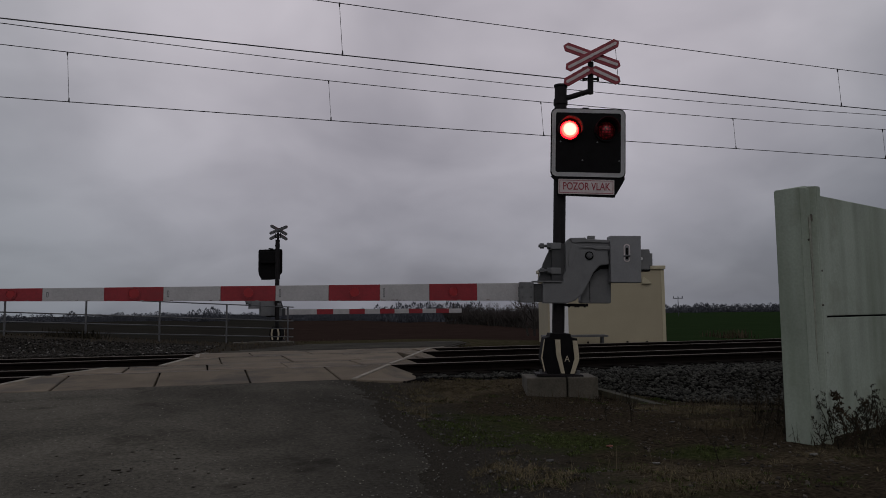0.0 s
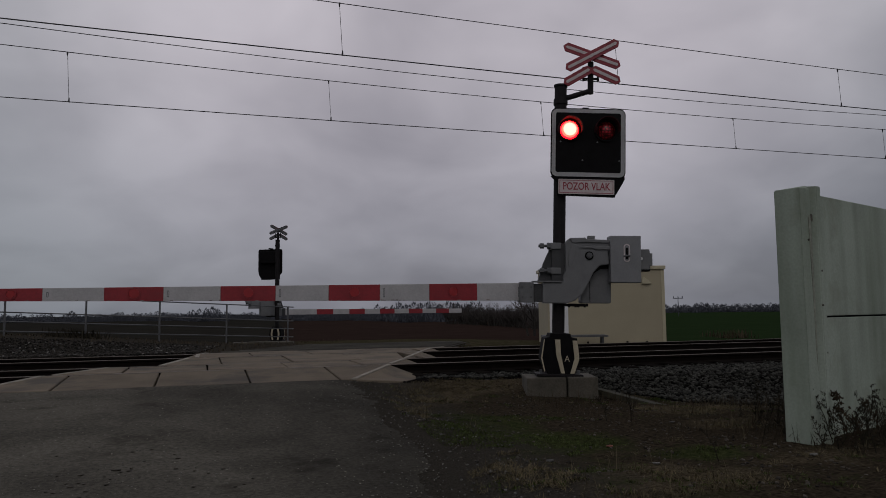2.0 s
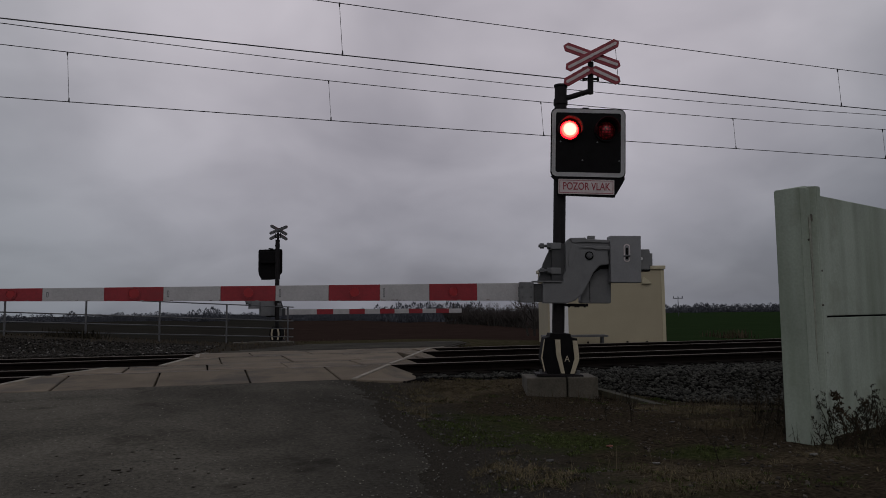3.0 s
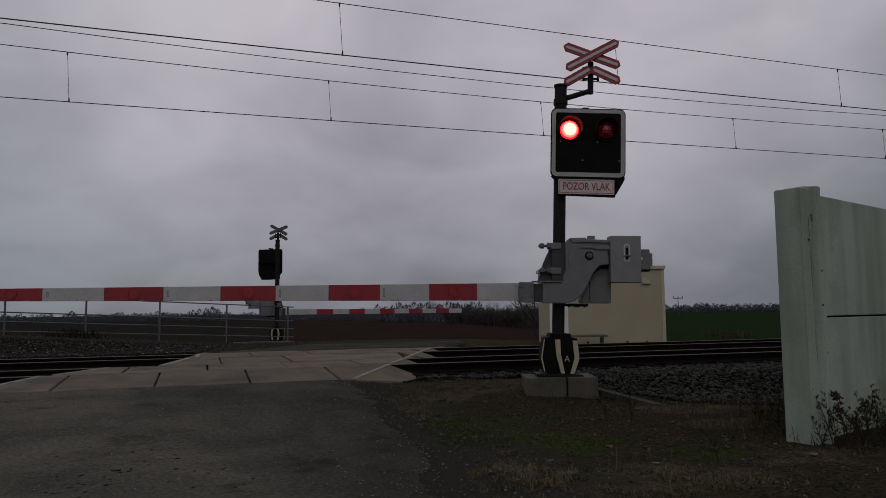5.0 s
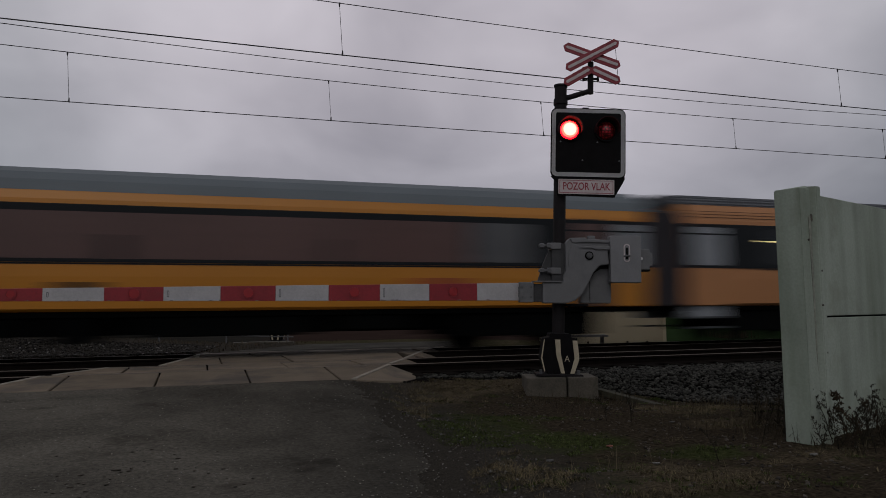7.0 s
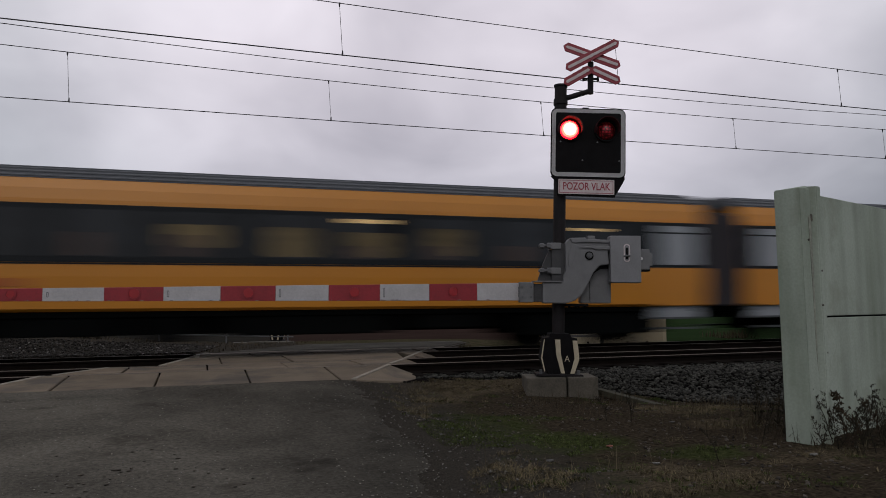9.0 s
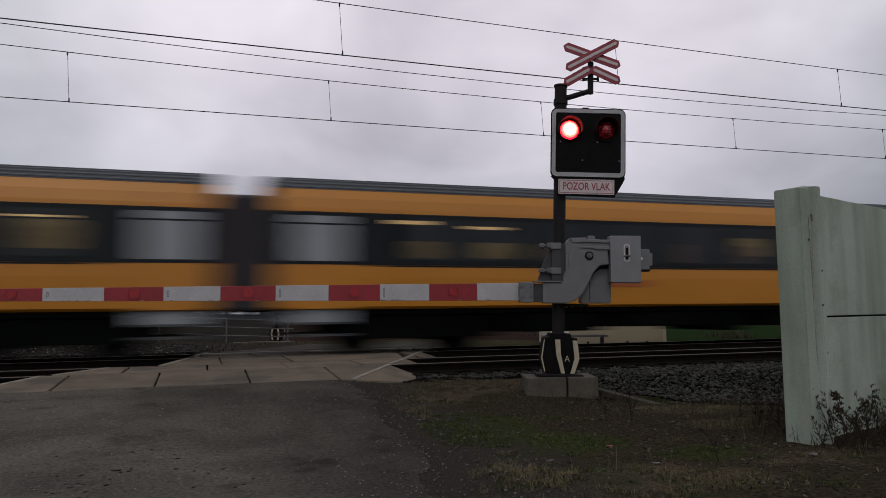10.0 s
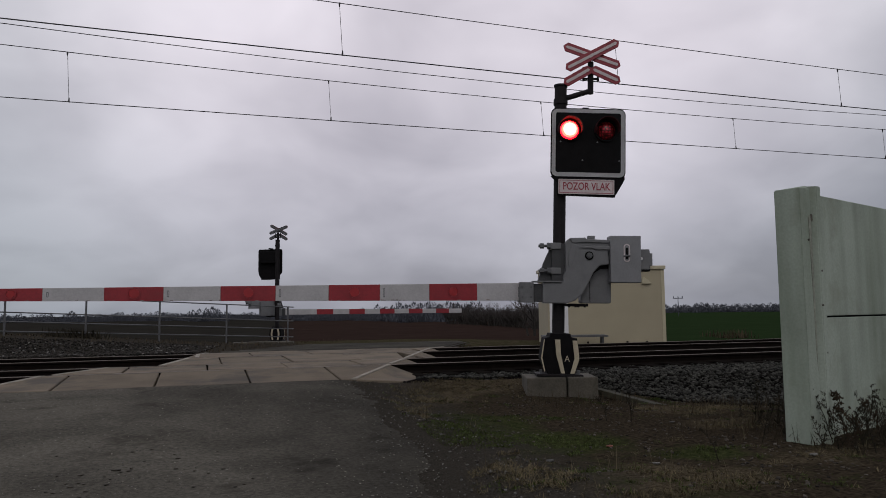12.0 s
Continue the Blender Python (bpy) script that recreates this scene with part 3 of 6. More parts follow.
def arm_outline(length, thick, tip):
    """A long plate with pointed ends along x."""
    h = thick / 2
    return [(-length / 2 + tip, -h), (length / 2 - tip, -h), (length / 2, 0), (length / 2 - tip, h), (-length / 2 + tip, h), (-length / 2, 0)]


def turned(pts, deg, cx, cz):
    c, s = math.cos(radians(deg)), math.sin(radians(deg))
    return [(cx + x * c - z * s, cz + x * s + z * c) for x, z in pts]


def cross_arm(parent, length, deg, cx, cz, v):
    p = part("cross_arm", prism(B(), turned(arm_outline(length, 0.14, 0.05), deg, cx, cz), v - 0.012, v + 0.012, 0.004), M_SIGNRED, parent, "red cross arm with a pale middle stripe")
    part("arm_back", prism(B(), turned(arm_outline(length - 0.01, 0.13, 0.045), deg, cx, cz), v + 0.0125, v + 0.017), M_STEEL, p)
    part("stripe", prism(B(), turned(arm_outline(length - 0.08, 0.044, 0.02), deg, cx, cz), v - 0.017, v - 0.0125), M_SIGNWHITE, p)


LAMP_U, LAMP_Z = 0.112, 3.692


def lamp_ball():
    """A ball lens: one half lit, the other half unlit glass with afterglow in its red."""
    bm = B()
    bmesh.ops.create_uvsphere(bm, u_segments=40, v_segments=36, radius=0.152, matrix=Matrix.Rotation(math.pi / 2, 4, "X"))
    me = bpy.data.meshes.new("lamp_ball")
    for f in bm.faces:
        n = f.calc_center_median().normalized()
        f.smooth = True
        f.material_index = 3 if n.y < -0.76 else 2 if n.y < -0.56 else 1 if n.y < -0.05 else 0
    bm.to_mesh(me)
    bm.free()
    for m in (M_LENS, M_LIT, M_LITMID, M_LITCORE):
        me.materials.append(m)
    return me


def hood(bm, cx, cz, r, v0, v1):
    """A half-round visor over a lamp."""
    n = 18
    rings = []
    for rr, v in ((r, v0), (r, v1), (r - 0.008, v1), (r - 0.008, v0)):
        rings.append([bm.verts.new((cx + rr * math.cos(radians(-15 + 210 * i / n)), v if i else v, cz + rr * math.sin(radians(-15 + 210 * i / n)))) for i in range(n + 1)])
    for a, b in zip(rings, rings[1:] + rings[:1]):
        for i in range(n):
            bm.faces.new((a[i], a[i + 1], b[i + 1], b[i]))
    bmesh.ops.recalc_face_normals(bm, faces=bm.faces[:])
    return bm


def signal(m, label, cross_shift=0.0):
    """The crossing signal. x to the right, y away from the road user, z up."""
    s = group_at("crossing_signal", m, label, "railway signal", "crossing signals")
    bm = B()
    tube(bm, (0, 0, 0), (0, 0, 4.40), 0.093, seg=20)
    tube(bm, (0, 0, 4.40), (0, 0, 4.43), 0.105, seg=20)
    tube(bm, (0, 0, 4.12), (0, 0, 4.20), 0.108, seg=20)
    part("mast", bm, M_MAST, s, smooth=False)
    # cross on its bracket
    bm = B()
    c = 0.455 + cross_shift
    tube(bm, (0.06, 0, 4.22), (c - 0.005, -0.02, 4.345), 0.042, seg=12)
    tube(bm, (c, -0.02, 4.30), (c, -0.02, 4.80), 0.045, seg=12)
    box(bm, c - 0.125, -0.03, 4.50, c - 0.103, 0.0, 4.72)
    box(bm, c + 0.105, -0.03, 4.50, c + 0.127, 0.0, 4.72)
    box(bm, c - 0.125, -0.03, 4.52, c + 0.125, -0.01, 4.55)
    part("bracket", bm, M_MAST, s)
    cross_arm(s, 0.93, -19, c + 0.005, 4.875, -0.090)
    cross_arm(s, 0.93, 29, c + 0.005, 4.875, -0.120)
    cross_arm(s, 0.50, 31, c - 0.21, 4.555, -0.090)
    cross_arm(s, 0.50, -24, c + 0.215, 4.575, -0.095)
    # board
    part("backboard", prism(B(), rounded(-0.165, 2.965, 0.965, 4.03, 0.09), -0.155, -0.125, 0.004), M_BLACK, s, "black board behind the lamps")
    bm = B()
    out, inn = rounded(-0.150, 2.98, 0.950, 4.015, 0.08), rounded(-0.092, 3.045, 0.892, 3.96, 0.03)
    a = [bm.verts.new((x, -0.160, z)) for x, z in out]
    b = [bm.verts.new((x, -0.160, z)) for x, z in inn]
    for i in range(len(a)):
        j = (i + 1) % len(a)
        bm.faces.new((a[i], a[j], b[j], b[i]))
    bmesh.ops.solidify(bm, geom=bm.faces[:], thickness=0.004)
    part("board_border", bm, M_WHITE, s, "white reflective border")
    part("lower_plate", prism(B(), [(-0.13, 3.0), (0.95, 3.0), (0.955, 2.95), (0.80, 2.675), (-0.06, 2.69), (-0.06, 2.88), (-0.16, 2.98)], -0.150, -0.128), M_BLACK, s)
    part("lamp_case", box(B(), 0.0, -0.125, 3.40, 0.84, 0.06, 3.92, 0.03), M_BLACK, s)
    bm = B()
    tube(bm, (0.2, 0.0, 4.03), (0.40, -0.02, 4.055), 0.025, seg=8)
    box(bm, 0.33, -0.06, 4.03, 0.43, 0.0, 4.075, 0.01)
    part("cable_gland", bm, M_MAST, s)
    for u in (LAMP_U, LAMP_U + 0.555):
        bm = B()
        n = 28
        ring = []
        for rr, v in ((0.150, -0.157), (0.172, -0.157), (0.172, -0.185), (0.150, -0.185)):
            ring.append([bm.verts.new((u + rr * math.cos(2 * math.pi * i / n), v, LAMP_Z + rr * math.sin(2 * math.pi * i / n))) for i in range(n)])
        for a, b in zip(ring, ring[1:] + ring[:1]):
            for i in range(n):
                bm.faces.new((a[i], a[(i + 1) % n], b[(i + 1) % n], b[i]))
        bmesh.ops.recalc_face_normals(bm, faces=bm.faces[:])
        part("lamp_ring", bm, M_BLACK, s)
        part("hood", hood(B(), u, LAMP_Z, 0.180, -0.16, -0.34), M_HOODGLOW, s, "lamp visor")
        for du, dz in ((-0.13, -0.18), (0.2, -0.46)):
            part("screw", prism(B(), disc_outline(0.012, 8, u + du, LAMP_Z + dz), -0.162, -0.155), M_GREY, s)
    # written plate
    plate = part("name_plate", prism(B(), rounded(-0.045, 2.715, 0.795, 2.94, 0.01), -0.160, -0.152), M_SIGNWHITE, s, "pale plate with red lettering")
    bm = B()
    for x0, z0, x1, z1 in ((-0.028, 2.918, 0.778, 2.925), (-0.028, 2.73, 0.778, 2.737), (-0.028, 2.73, -0.021, 2.925), (0.771, 2.73, 0.778, 2.925)):
        box(bm, x0, -0.1635, z0, x1, -0.1605, z1)
    part("plate_rim", bm, M_SIGNRED, plate)
    txt = bpy.data.curves.new("lettering", "FONT")
    txt.body, txt.size, txt.align_x, txt.align_y = "POZOR VLAK", 0.158, "CENTER", "CENTER"
    txt.extrude = 0.001
    txt.offset = 0.002
    txt.materials.append(M_SIGNRED)
    t = new("lettering", txt)
    t.parent = plate
    t.location, t.rotation_euler, t.scale = (0.375, -0.163, 2.828), (radians(90), 0, 0), (0.74, 1.0, 1.0)
    # guard at the foot
    hull = [(-0.19, 0.02), (0.23, 0.02), (0.315, 0.26), (0.265, 0.565), (0.17, 0.575), (0.16, 0.63), (-0.16, 0.63), (-0.17, 0.575), (-0.25, 0.56), (-0.295, 0.26)]
    g = part("mast_guard", prism(B(), hull, -0.22, 0.16, 0.015), M_BLACK, s, "black foot guard with pale stripes")
    stripes = B()
    prism(stripes, [(-0.085, 0.54), (-0.005, 0.54), (0.01, 0.32), (0.075, 0.05), (0.015, 0.05), (-0.065, 0.32)], -0.226, -0.218)
    part("pale_stripe", stripes, M_CREAM, g)
    stripes = B()
    prism(stripes, [(0.19, 0.53), (0.265, 0.53), (0.30, 0.27), (0.225, 0.05), (0.16, 0.05), (0.225, 0.27)], -0.226, -0.218)
    part("pale_stripe", stripes, M_CREAM, g)
    stripes = B()
    prism(stripes, [(-0.262, 0.53), (-0.245, 0.55), (-0.285, 0.27), (-0.235, 0.08), (-0.25, 0.07), (-0.304, 0.27)], -0.226, -0.218)
    part("pale_stripe", stripes, M_CREAM, g)
    for x in (-0.16, 0.10):
        k = 1 if x > 0 else -1
        back = prism(B(), [(x, 0.55), (x + 0.08, 0.55), (x + 0.08 + 0.05 * k, 0.30), (x + 0.08, 0.05), (x, 0.05), (x + 0.05 * k, 0.30)], 0.158, 0.166)
        part("pale_stripe", back, M_CREAM, g)
    g.scale = (0.93, 1.0, 1.0)
    letter = bpy.data.curves.new("guard_letter", "FONT")
    letter.body, letter.size, letter.extrude = "A", 0.13, 0.001
    letter.materials.append(M_CREAM)
    t = new("guard_letter", letter)
    t.parent = g
    t.location, t.rotation_euler = (0.065, -0.222, 0.22), (radians(90), 0, radians(0))
    bm = B()
    prism(bm, [(-0.34, 0.0), (0.34, 0.0), (0.34, 0.035), (-0.34, 0.035)], -0.24, 0.2, 0.008)
    part("base_flange", bm, M_MAST, s)
    for u in (-0.28, 0.27):
        bm = B()
        tube(bm, (u, -0.2, 0.03), (u, -0.2, 0.10), 0.022, seg=6)
        part("anchor_bolt", bm, M_STEEL, s)
    return s


def barrier_drive(m, label):
    """The casting on the mast that swings the boom, with its weight box."""
    d = group_at("barrier_drive", m, label, "barrier machine", "barrier drives")
    body = [(0.10, 2.01), (0.16, 2.075), (0.40, 2.085), (0.42, 2.06), (0.78, 2.05), (0.78, 1.92), (0.74, 1.88), (0.76, 1.68), (0.62, 1.66), (0.52, 1.56), (0.45, 1.40), (0.36, 1.24), (0.24, 1.13), (0.10, 1.085), (-0.25, 1.09), (-0.25, 1.40), (0.06, 1.41), (0.06, 1.50), (0.10, 1.58)]
    part("casting", prism(B(), body, -0.20, -0.04, 0.018), M_GREY, d, "ribbed grey casting")
    bm = B()
    prism(bm, [(0.20, 2.0), (0.27, 1.97), (0.22, 1.75), (0.14, 1.62), (0.14, 1.80)], -0.215, -0.195, 0.006)
    part("rib", bm, M_GREY, d)
    bm = B()
    prism(bm, [(0.16, 2.075), (0.40, 2.085), (0.42, 2.06), (0.78, 2.05), (0.78, 2.00), (0.40, 2.01), (0.20, 2.0)], -0.225, -0.19, 0.012)
    part("top_lip", bm, M_GREY, d)
    bm = B()
    prism(bm, [(0.30, 1.93), (0.50, 1.96), (0.78, 1.955), (0.78, 1.90), (0.56, 1.90), (0.50, 1.92)], -0.225, -0.19, 0.012)
    part("rib", bm, M_GREY, d)
    bm = B()
    tube(bm, (0.455, -0.215, 1.81), (0.455, -0.19, 1.81), 0.064, seg=18)
    part("pivot_recess", bm, M_BLACK, d)
    bm = B()
    tube(bm, (0.455, -0.235, 1.81), (0.455, -0.19, 1.81), 0.045, seg=18)
    tube(bm, (0.455, -0.25, 1.81), (0.455, -0.23, 1.81), 0.03, seg=6)
    part("pivot_cap", bm, M_STEEL, d)
    bm = B()
    box(bm, 0.44, -0.19, 2.06, 0.55, -0.1, 2.115, 0.01)
    part("cover_lug", bm, M_GREY, d)
    part("gear_case", prism(B(), rounded(0.35, 1.095, 0.815, 1.70, 0.03), -0.05, 0.16, 0.012), M_GREY, d)
    bm = B()
    box(bm, 0.485, -0.062, 1.12, 0.492, -0.045, 1.55)
    part("case_seam", bm, M_BLACK, d)
    bm = B()
    box(bm, 0.12, -0.12, 1.045, 0.45, 0.05, 1.088, 0.008)
    for u in (0.16, 0.26, 0.30, 0.40):
        tube(bm, (u, -0.1, 1.03), (u, -0.1, 1.06), 0.018, seg=6)
    part("bottom_bolts", bm, M_BLACK, d)
    weight = part("weight_box", prism(B(), rounded(0.765, 1.405, 1.225, 2.11, 0.015), -0.26, -0.02, 0.010), M_GREY2, d, "grey sheet weight box with a slotted lock plate")
    part("lock_plate", prism(B(), rounded(0.962, 1.715, 1.058, 1.985, 0.046), -0.268, -0.258, 0.003), M_SIGNWHITE, weight, "pale lock plate")
    part("plate_face", prism(B(), rounded(0.976, 1.731, 1.044, 1.969, 0.033), -0.2705, -0.2675), M_GREY2, weight)
    part("slot", prism(B(), rounded(0.992, 1.82, 1.027, 1.93, 0.017), -0.275, -0.269), M_BLACK, weight)
    part("slot", prism(B(), rounded(0.994, 1.755, 1.025, 1.805, 0.01), -0.275, -0.269), M_BLACK, weight)
    bm = B()
    tube(bm, (0.96, -0.28, 1.80), (1.06, -0.28, 1.81), 0.013, seg=8)
    part("lock_handle", bm, M_STEEL, weight)
    arm = part("rear_arm", prism(B(), [(1.19, 1.92), (1.39, 1.92), (1.40, 1.86), (1.435, 1.86), (1.435, 1.67), (1.39, 1.67), (1.39, 1.61), (1.19, 1.61)], -0.12, 0.05, 0.008), M_GREY, d)
    # black block painted for the shadow beneath the rear arm
    part("arm_shadow", box(B(), 1.20, -0.115, 1.585, 1.40, 0.045, 1.66, 0.006), M_BLACK, arm)
    part("arm_hole", prism(B(), rounded(1.225, 1.755, 1.29, 1.80, 0.02), -0.124, -0.118), M_WHITE, arm)
    # dark plate on the gear case, painted as the shade under the arch
    bm = B()
    prism(bm, [(0.52, 1.70), (0.60, 1.755), (0.78, 1.755), (0.78, 1.62), (0.66, 1.62), (0.56, 1.56), (0.50, 1.46), (0.44, 1.46)], -0.075, -0.045, 0.006)
    part("arch_shade", bm, M_MAST, d)
    bm = B()
    prism(bm, [(-0.10, 1.42), (0.12, 1.42), (0.12, 2.0), (-0.06, 2.0), (-0.10, 1.9)], -0.125, -0.100, 0.006)
    part("mast_plate", bm, M_SHADEDGREY, d)
    # clamps and bolts on the mast
    for z, u0 in ((1.96, -0.30), (1.58, -0.30)):
        bm = B()
        box(bm, -0.12, -0.15, z - 0.05, 0.04, 0.14, z + 0.05, 0.012)
        part("mast_clamp", bm, M_GREY, d)
        bm = B()
        tube(bm, (u0, -0.13, z), (-0.1, -0.13, z), 0.022, seg=10)
        tube(bm, (u0 + 0.02, -0.13, z), (u0 + 0.08, -0.13, z), 0.042, seg=6)
        tube(bm, (-0.17, -0.13, z), (-0.12, -0.13, z), 0.05, seg=6)
        part("clamp_bolt", bm, M_STEEL, d)
    bm = B()
    prism(bm, [(-0.31, 1.42), (-0.09, 1.42), (-0.09, 1.90), (-0.13, 1.90), (-0.22, 1.70)], -0.08, 0.0, 0.006)
    part("stay", bm, M_SHADEDGREY, d)
    part("boom_holder", prism(B(), rounded(-0.60, 1.10, -0.39, 1.405, 0.015), -0.24, -0.03, 0.010), M_GREY, d, "grey box that clamps the boom")
    # set-back dark panel painted as the shaded gap behind the holder
    part("holder_gap_shade", prism(B(), rounded(-0.395, 1.11, -0.25, 1.385, 0.01), -0.17, -0.05, 0.006), M_SHADEDGREY, d)
    part("holder_cover", box(B(), -0.40, -0.23, 1.405, 0.04, -0.03, 1.425, 0.004), M_GREY, d)
    for u, z in ((-0.56, 1.33), (-0.56, 1.18), (-0.43, 1.33), (-0.43, 1.18)):
        part("holder_bolt", prism(B(), disc_outline(0.018, 6, u, z), -0.252, -0.238), M_STEEL, d)
    return d


def boom(m, stripes, step, h0, h1, label, reflectors=True, lead=0.0):
    """A tapering striped boom along -x from its holder; its lower edge is level."""
    b = group_at("barrier_boom", m, label, "barrier boom", "barrier booms")
    if lead:
        part("boom_arm", prism(B(), [(lead, 0), (0, 0), (0, h0), (lead, h0)], -0.035, 0.035, 0.004), M_BOOMWHITE, b, "white section")
    for i in range(stripes):
        xa, xb = -i * step, -(i + 1) * step
        ha, hb = h0 + (h1 - h0) * i / stripes, h0 + (h1 - h0) * (i + 1) / stripes
        red = i % 2 == 1
        p = part("boom_section", prism(B(), [(xa - 0.001, 0), (xb + 0.001, 0), (xb + 0.001, hb), (xa - 0.001, ha)], -0.035, 0.035, 0.004), M_RED if red else M_BOOMWHITE, b, "red section" if red else "white section")
        if not reflectors:
            continue
        xm, zm = (xa + xb) / 2, (ha + hb) / 4 + 0.01
        if red:
            bm = B()
            n = 24
            ring = []
            rr0 = 0.085 if i < 9 else 0.07
            for rr, v in ((rr0, -0.035), (rr0, -0.050), (rr0 - 0.016, -0.050), (rr0 - 0.016, -0.035)):
                ring.append([bm.verts.new((xm + rr * math.cos(2 * math.pi * k / n), v, zm + rr * math.sin(2 * math.pi * k / n))) for k in range(n)])
            for r0, r1 in zip(ring, ring[1:]):
                for k in range(n):
                    bm.faces.new((r0[k], r0[(k + 1) % n], r1[(k + 1) % n], r1[k]))
            bmesh.ops.recalc_face_normals(bm, faces=bm.faces[:])
            part("reflector_ring", bm, M_RED, p)
            part("reflector", prism(B(), disc_outline(rr0 - 0.02, 20, xm, zm), -0.043, -0.034, 0.002), M_REFLECT, p)
        else:
            xs = xb + 0.06 if i else xa - 0.07
            part("slot", prism(B(), rounded(xs - 0.014, 0.05, xs + 0.014, hb - 0.05, 0.012), -0.0375, -0.034), M_GREY, p)
            part("slot_middle", prism(B(), rounded(xs - 0.006, 0.06, xs + 0.006, hb - 0.06, 0.005), -0.0395, -0.037), M_BOOMWHITE, p)
    # peeled paint along the lower edge
    random.seed(11)
    bm = B()
    for i in range(46):
        x = -random.uniform(0.2, stripes * step)
        box(bm, x, -0.0365, 0.003, x + random.uniform(0.008, 0.05), -0.0345, random.uniform(0.006, 0.018))
    part("chipped_paint", bm, M_CHIP, b)
    return b


M_REFLECT = mat("reflector_red", (0.34, 0.015, 0.02), 0.3, vary=0.15, scale=12, fine=90, bump=0.2)
M_CHIP = mat("paint_chips", (0.22, 0.17, 0.16), 0.8, vary=0.3, scale=12)

MAST = pose(5.18, 10.22, -0.07, 0, 2.0, -18.18)
near_signal = signal(MAST @ Matrix.Scale(1.025, 4), "dark mast with red cross, twin red lamps and plate")
barrier_drive(MAST @ pose(0, 0, 0, 0, -1.0, 0) @ Matrix.Scale(1.008, 4), "grey barrier machine clamped to the signal mast")
BALL = lamp_ball()
lamps = []
for u in (LAMP_U, LAMP_U + 0.555):
    o = new("lamp_ball", BALL)
    o.parent = near_signal
    o.location = (u, -0.10, LAMP_Z)
    lamps.append(o)

BOOM_A, BOOM_B = Vector((4.653, 10.296, 1.078)), Vector((-1.97, 10.69, 1.11))
turn_boom = math.degrees(math.atan2(BOOM_A.y - BOOM_B.y, BOOM_A.x - BOOM_B.x))
boom(Matrix.Translation(BOOM_A) @ pose(0, 0, 0, 0, 0.3, turn_boom), 13, 0.7376, 0.268, 0.125, "lowered red and white barrier boom across the road")

found = group_at("signal_foundation", pose(5.18, 10.22, 0, 0, 0, -18.18), "stained concrete blocks under the signal mast", "foundation")
part("block", box(B(), -0.51, -0.34, -0.62, 0.075, 0.4, -0.075, 0.02), M_FOUND, found)
part("block", box(B(), 0.10, -0.34, -0.62, 0.545, 0.4, -0.07, 0.02), M_FOUND, found)

# the far signal shows its back
FAR_MAST = pose(3.11, 32.86, -0.25, 0, 0, 200.4)
far_signal = signal(FAR_MAST @ Matrix.Rotation(radians(-50), 4, "Z"), "dark mast beyond the tracks, seen from behind", -0.46)
for u in (LAMP_U, LAMP_U + 0.555):
    o = new("lamp_ball", BALL)
    o.parent = far_signal
    o.location, o.rotation_euler = (u, -0.10, LAMP_Z), (0, 0, math.pi)
barrier_drive(FAR_MAST, "grey barrier machine on the mast beyond the tracks")
boom(FAR_MAST @ pose(-1.11, -0.06, 1.13), 11, 0.86, 0.24, 0.22, "lowered red and white boom beyond the tracks", False, 0.70)

# ---- relay cabin ----
cabin = group_at("relay_cabin", pose(14.0, 24.0, -0.42, 0, 0, -18.18), "cream flat-roofed relay cabin beside the tracks", "cabin")
part("wall", box(B(), -1.97, 0, 0, 2.36, 2.6, 2.84, 0.02), M_CABIN, cabin)
part("roof", box(B(), -2.03, -0.07, 2.84, 2.42, 2.7, 2.97, 0.015), M_CABINTRIM, cabin)
part("corner_trim", box(B(), 2.25, -0.02, 0.02, 2.375, 0.1, 2.83, 0.008), M_CABINTRIM, cabin)
part("side_door", box(B(), -1.90, -0.025, 0.02, -1.22, 0.0, 2.62, 0.008), M_WHITE, cabin, "white painted door")
part("plinth", box(B(), -2.01, -0.03, -0.3, 2.40, 2.64, 0.05, 0.01), M_CABINTRIM, cabin)
part("vent_hood", prism(B(), [(1.52, 2.30), (1.85, 2.30), (1.85, 2.36), (1.60, 2.56), (1.55, 2.56)], -0.10, 0.0, 0.008), M_CABINTRIM, cabin)
for u in (-0.55, 0.9, 1.62):
    part("bolt", box(B(), u, -0.03, 0.1, u + 0.07, 0.0, 0.2, 0.005), M_UNDER, cabin)
tray = B()
box(tray, -2.3, -1.1, 0.40, 0.0, -0.4, 0.47, 0.01)
for u in (-2.2, -0.2):
    box(tray, u, -0.9, -0.35, u + 0.08, -0.6, 0.4)
tagged(part("steel_step", tray, M_STEEL), "grey steel step before the cabin door", "step").matrix_world = cabin.matrix_world.copy()

# ---- concrete wall at the roadside ----
M_STAIN = mat("rusty_stain", (0.07, 0.06, 0.045), 0.9, vary=0.3)
M_STREAK = mat("rain_streak", (0.235, 0.245, 0.20), 0.9, vary=0.2, scale=5, fine=40)
WALL_DIR = math.degrees(math.atan2(5.931 - 5.361, 6.961 - 5.48))
wall = group_at("concrete_fence", pose(5.32, 5.50, -0.36, 0, 0, WALL_DIR), "pale green-grey precast concrete fence with slotted posts", "fence")


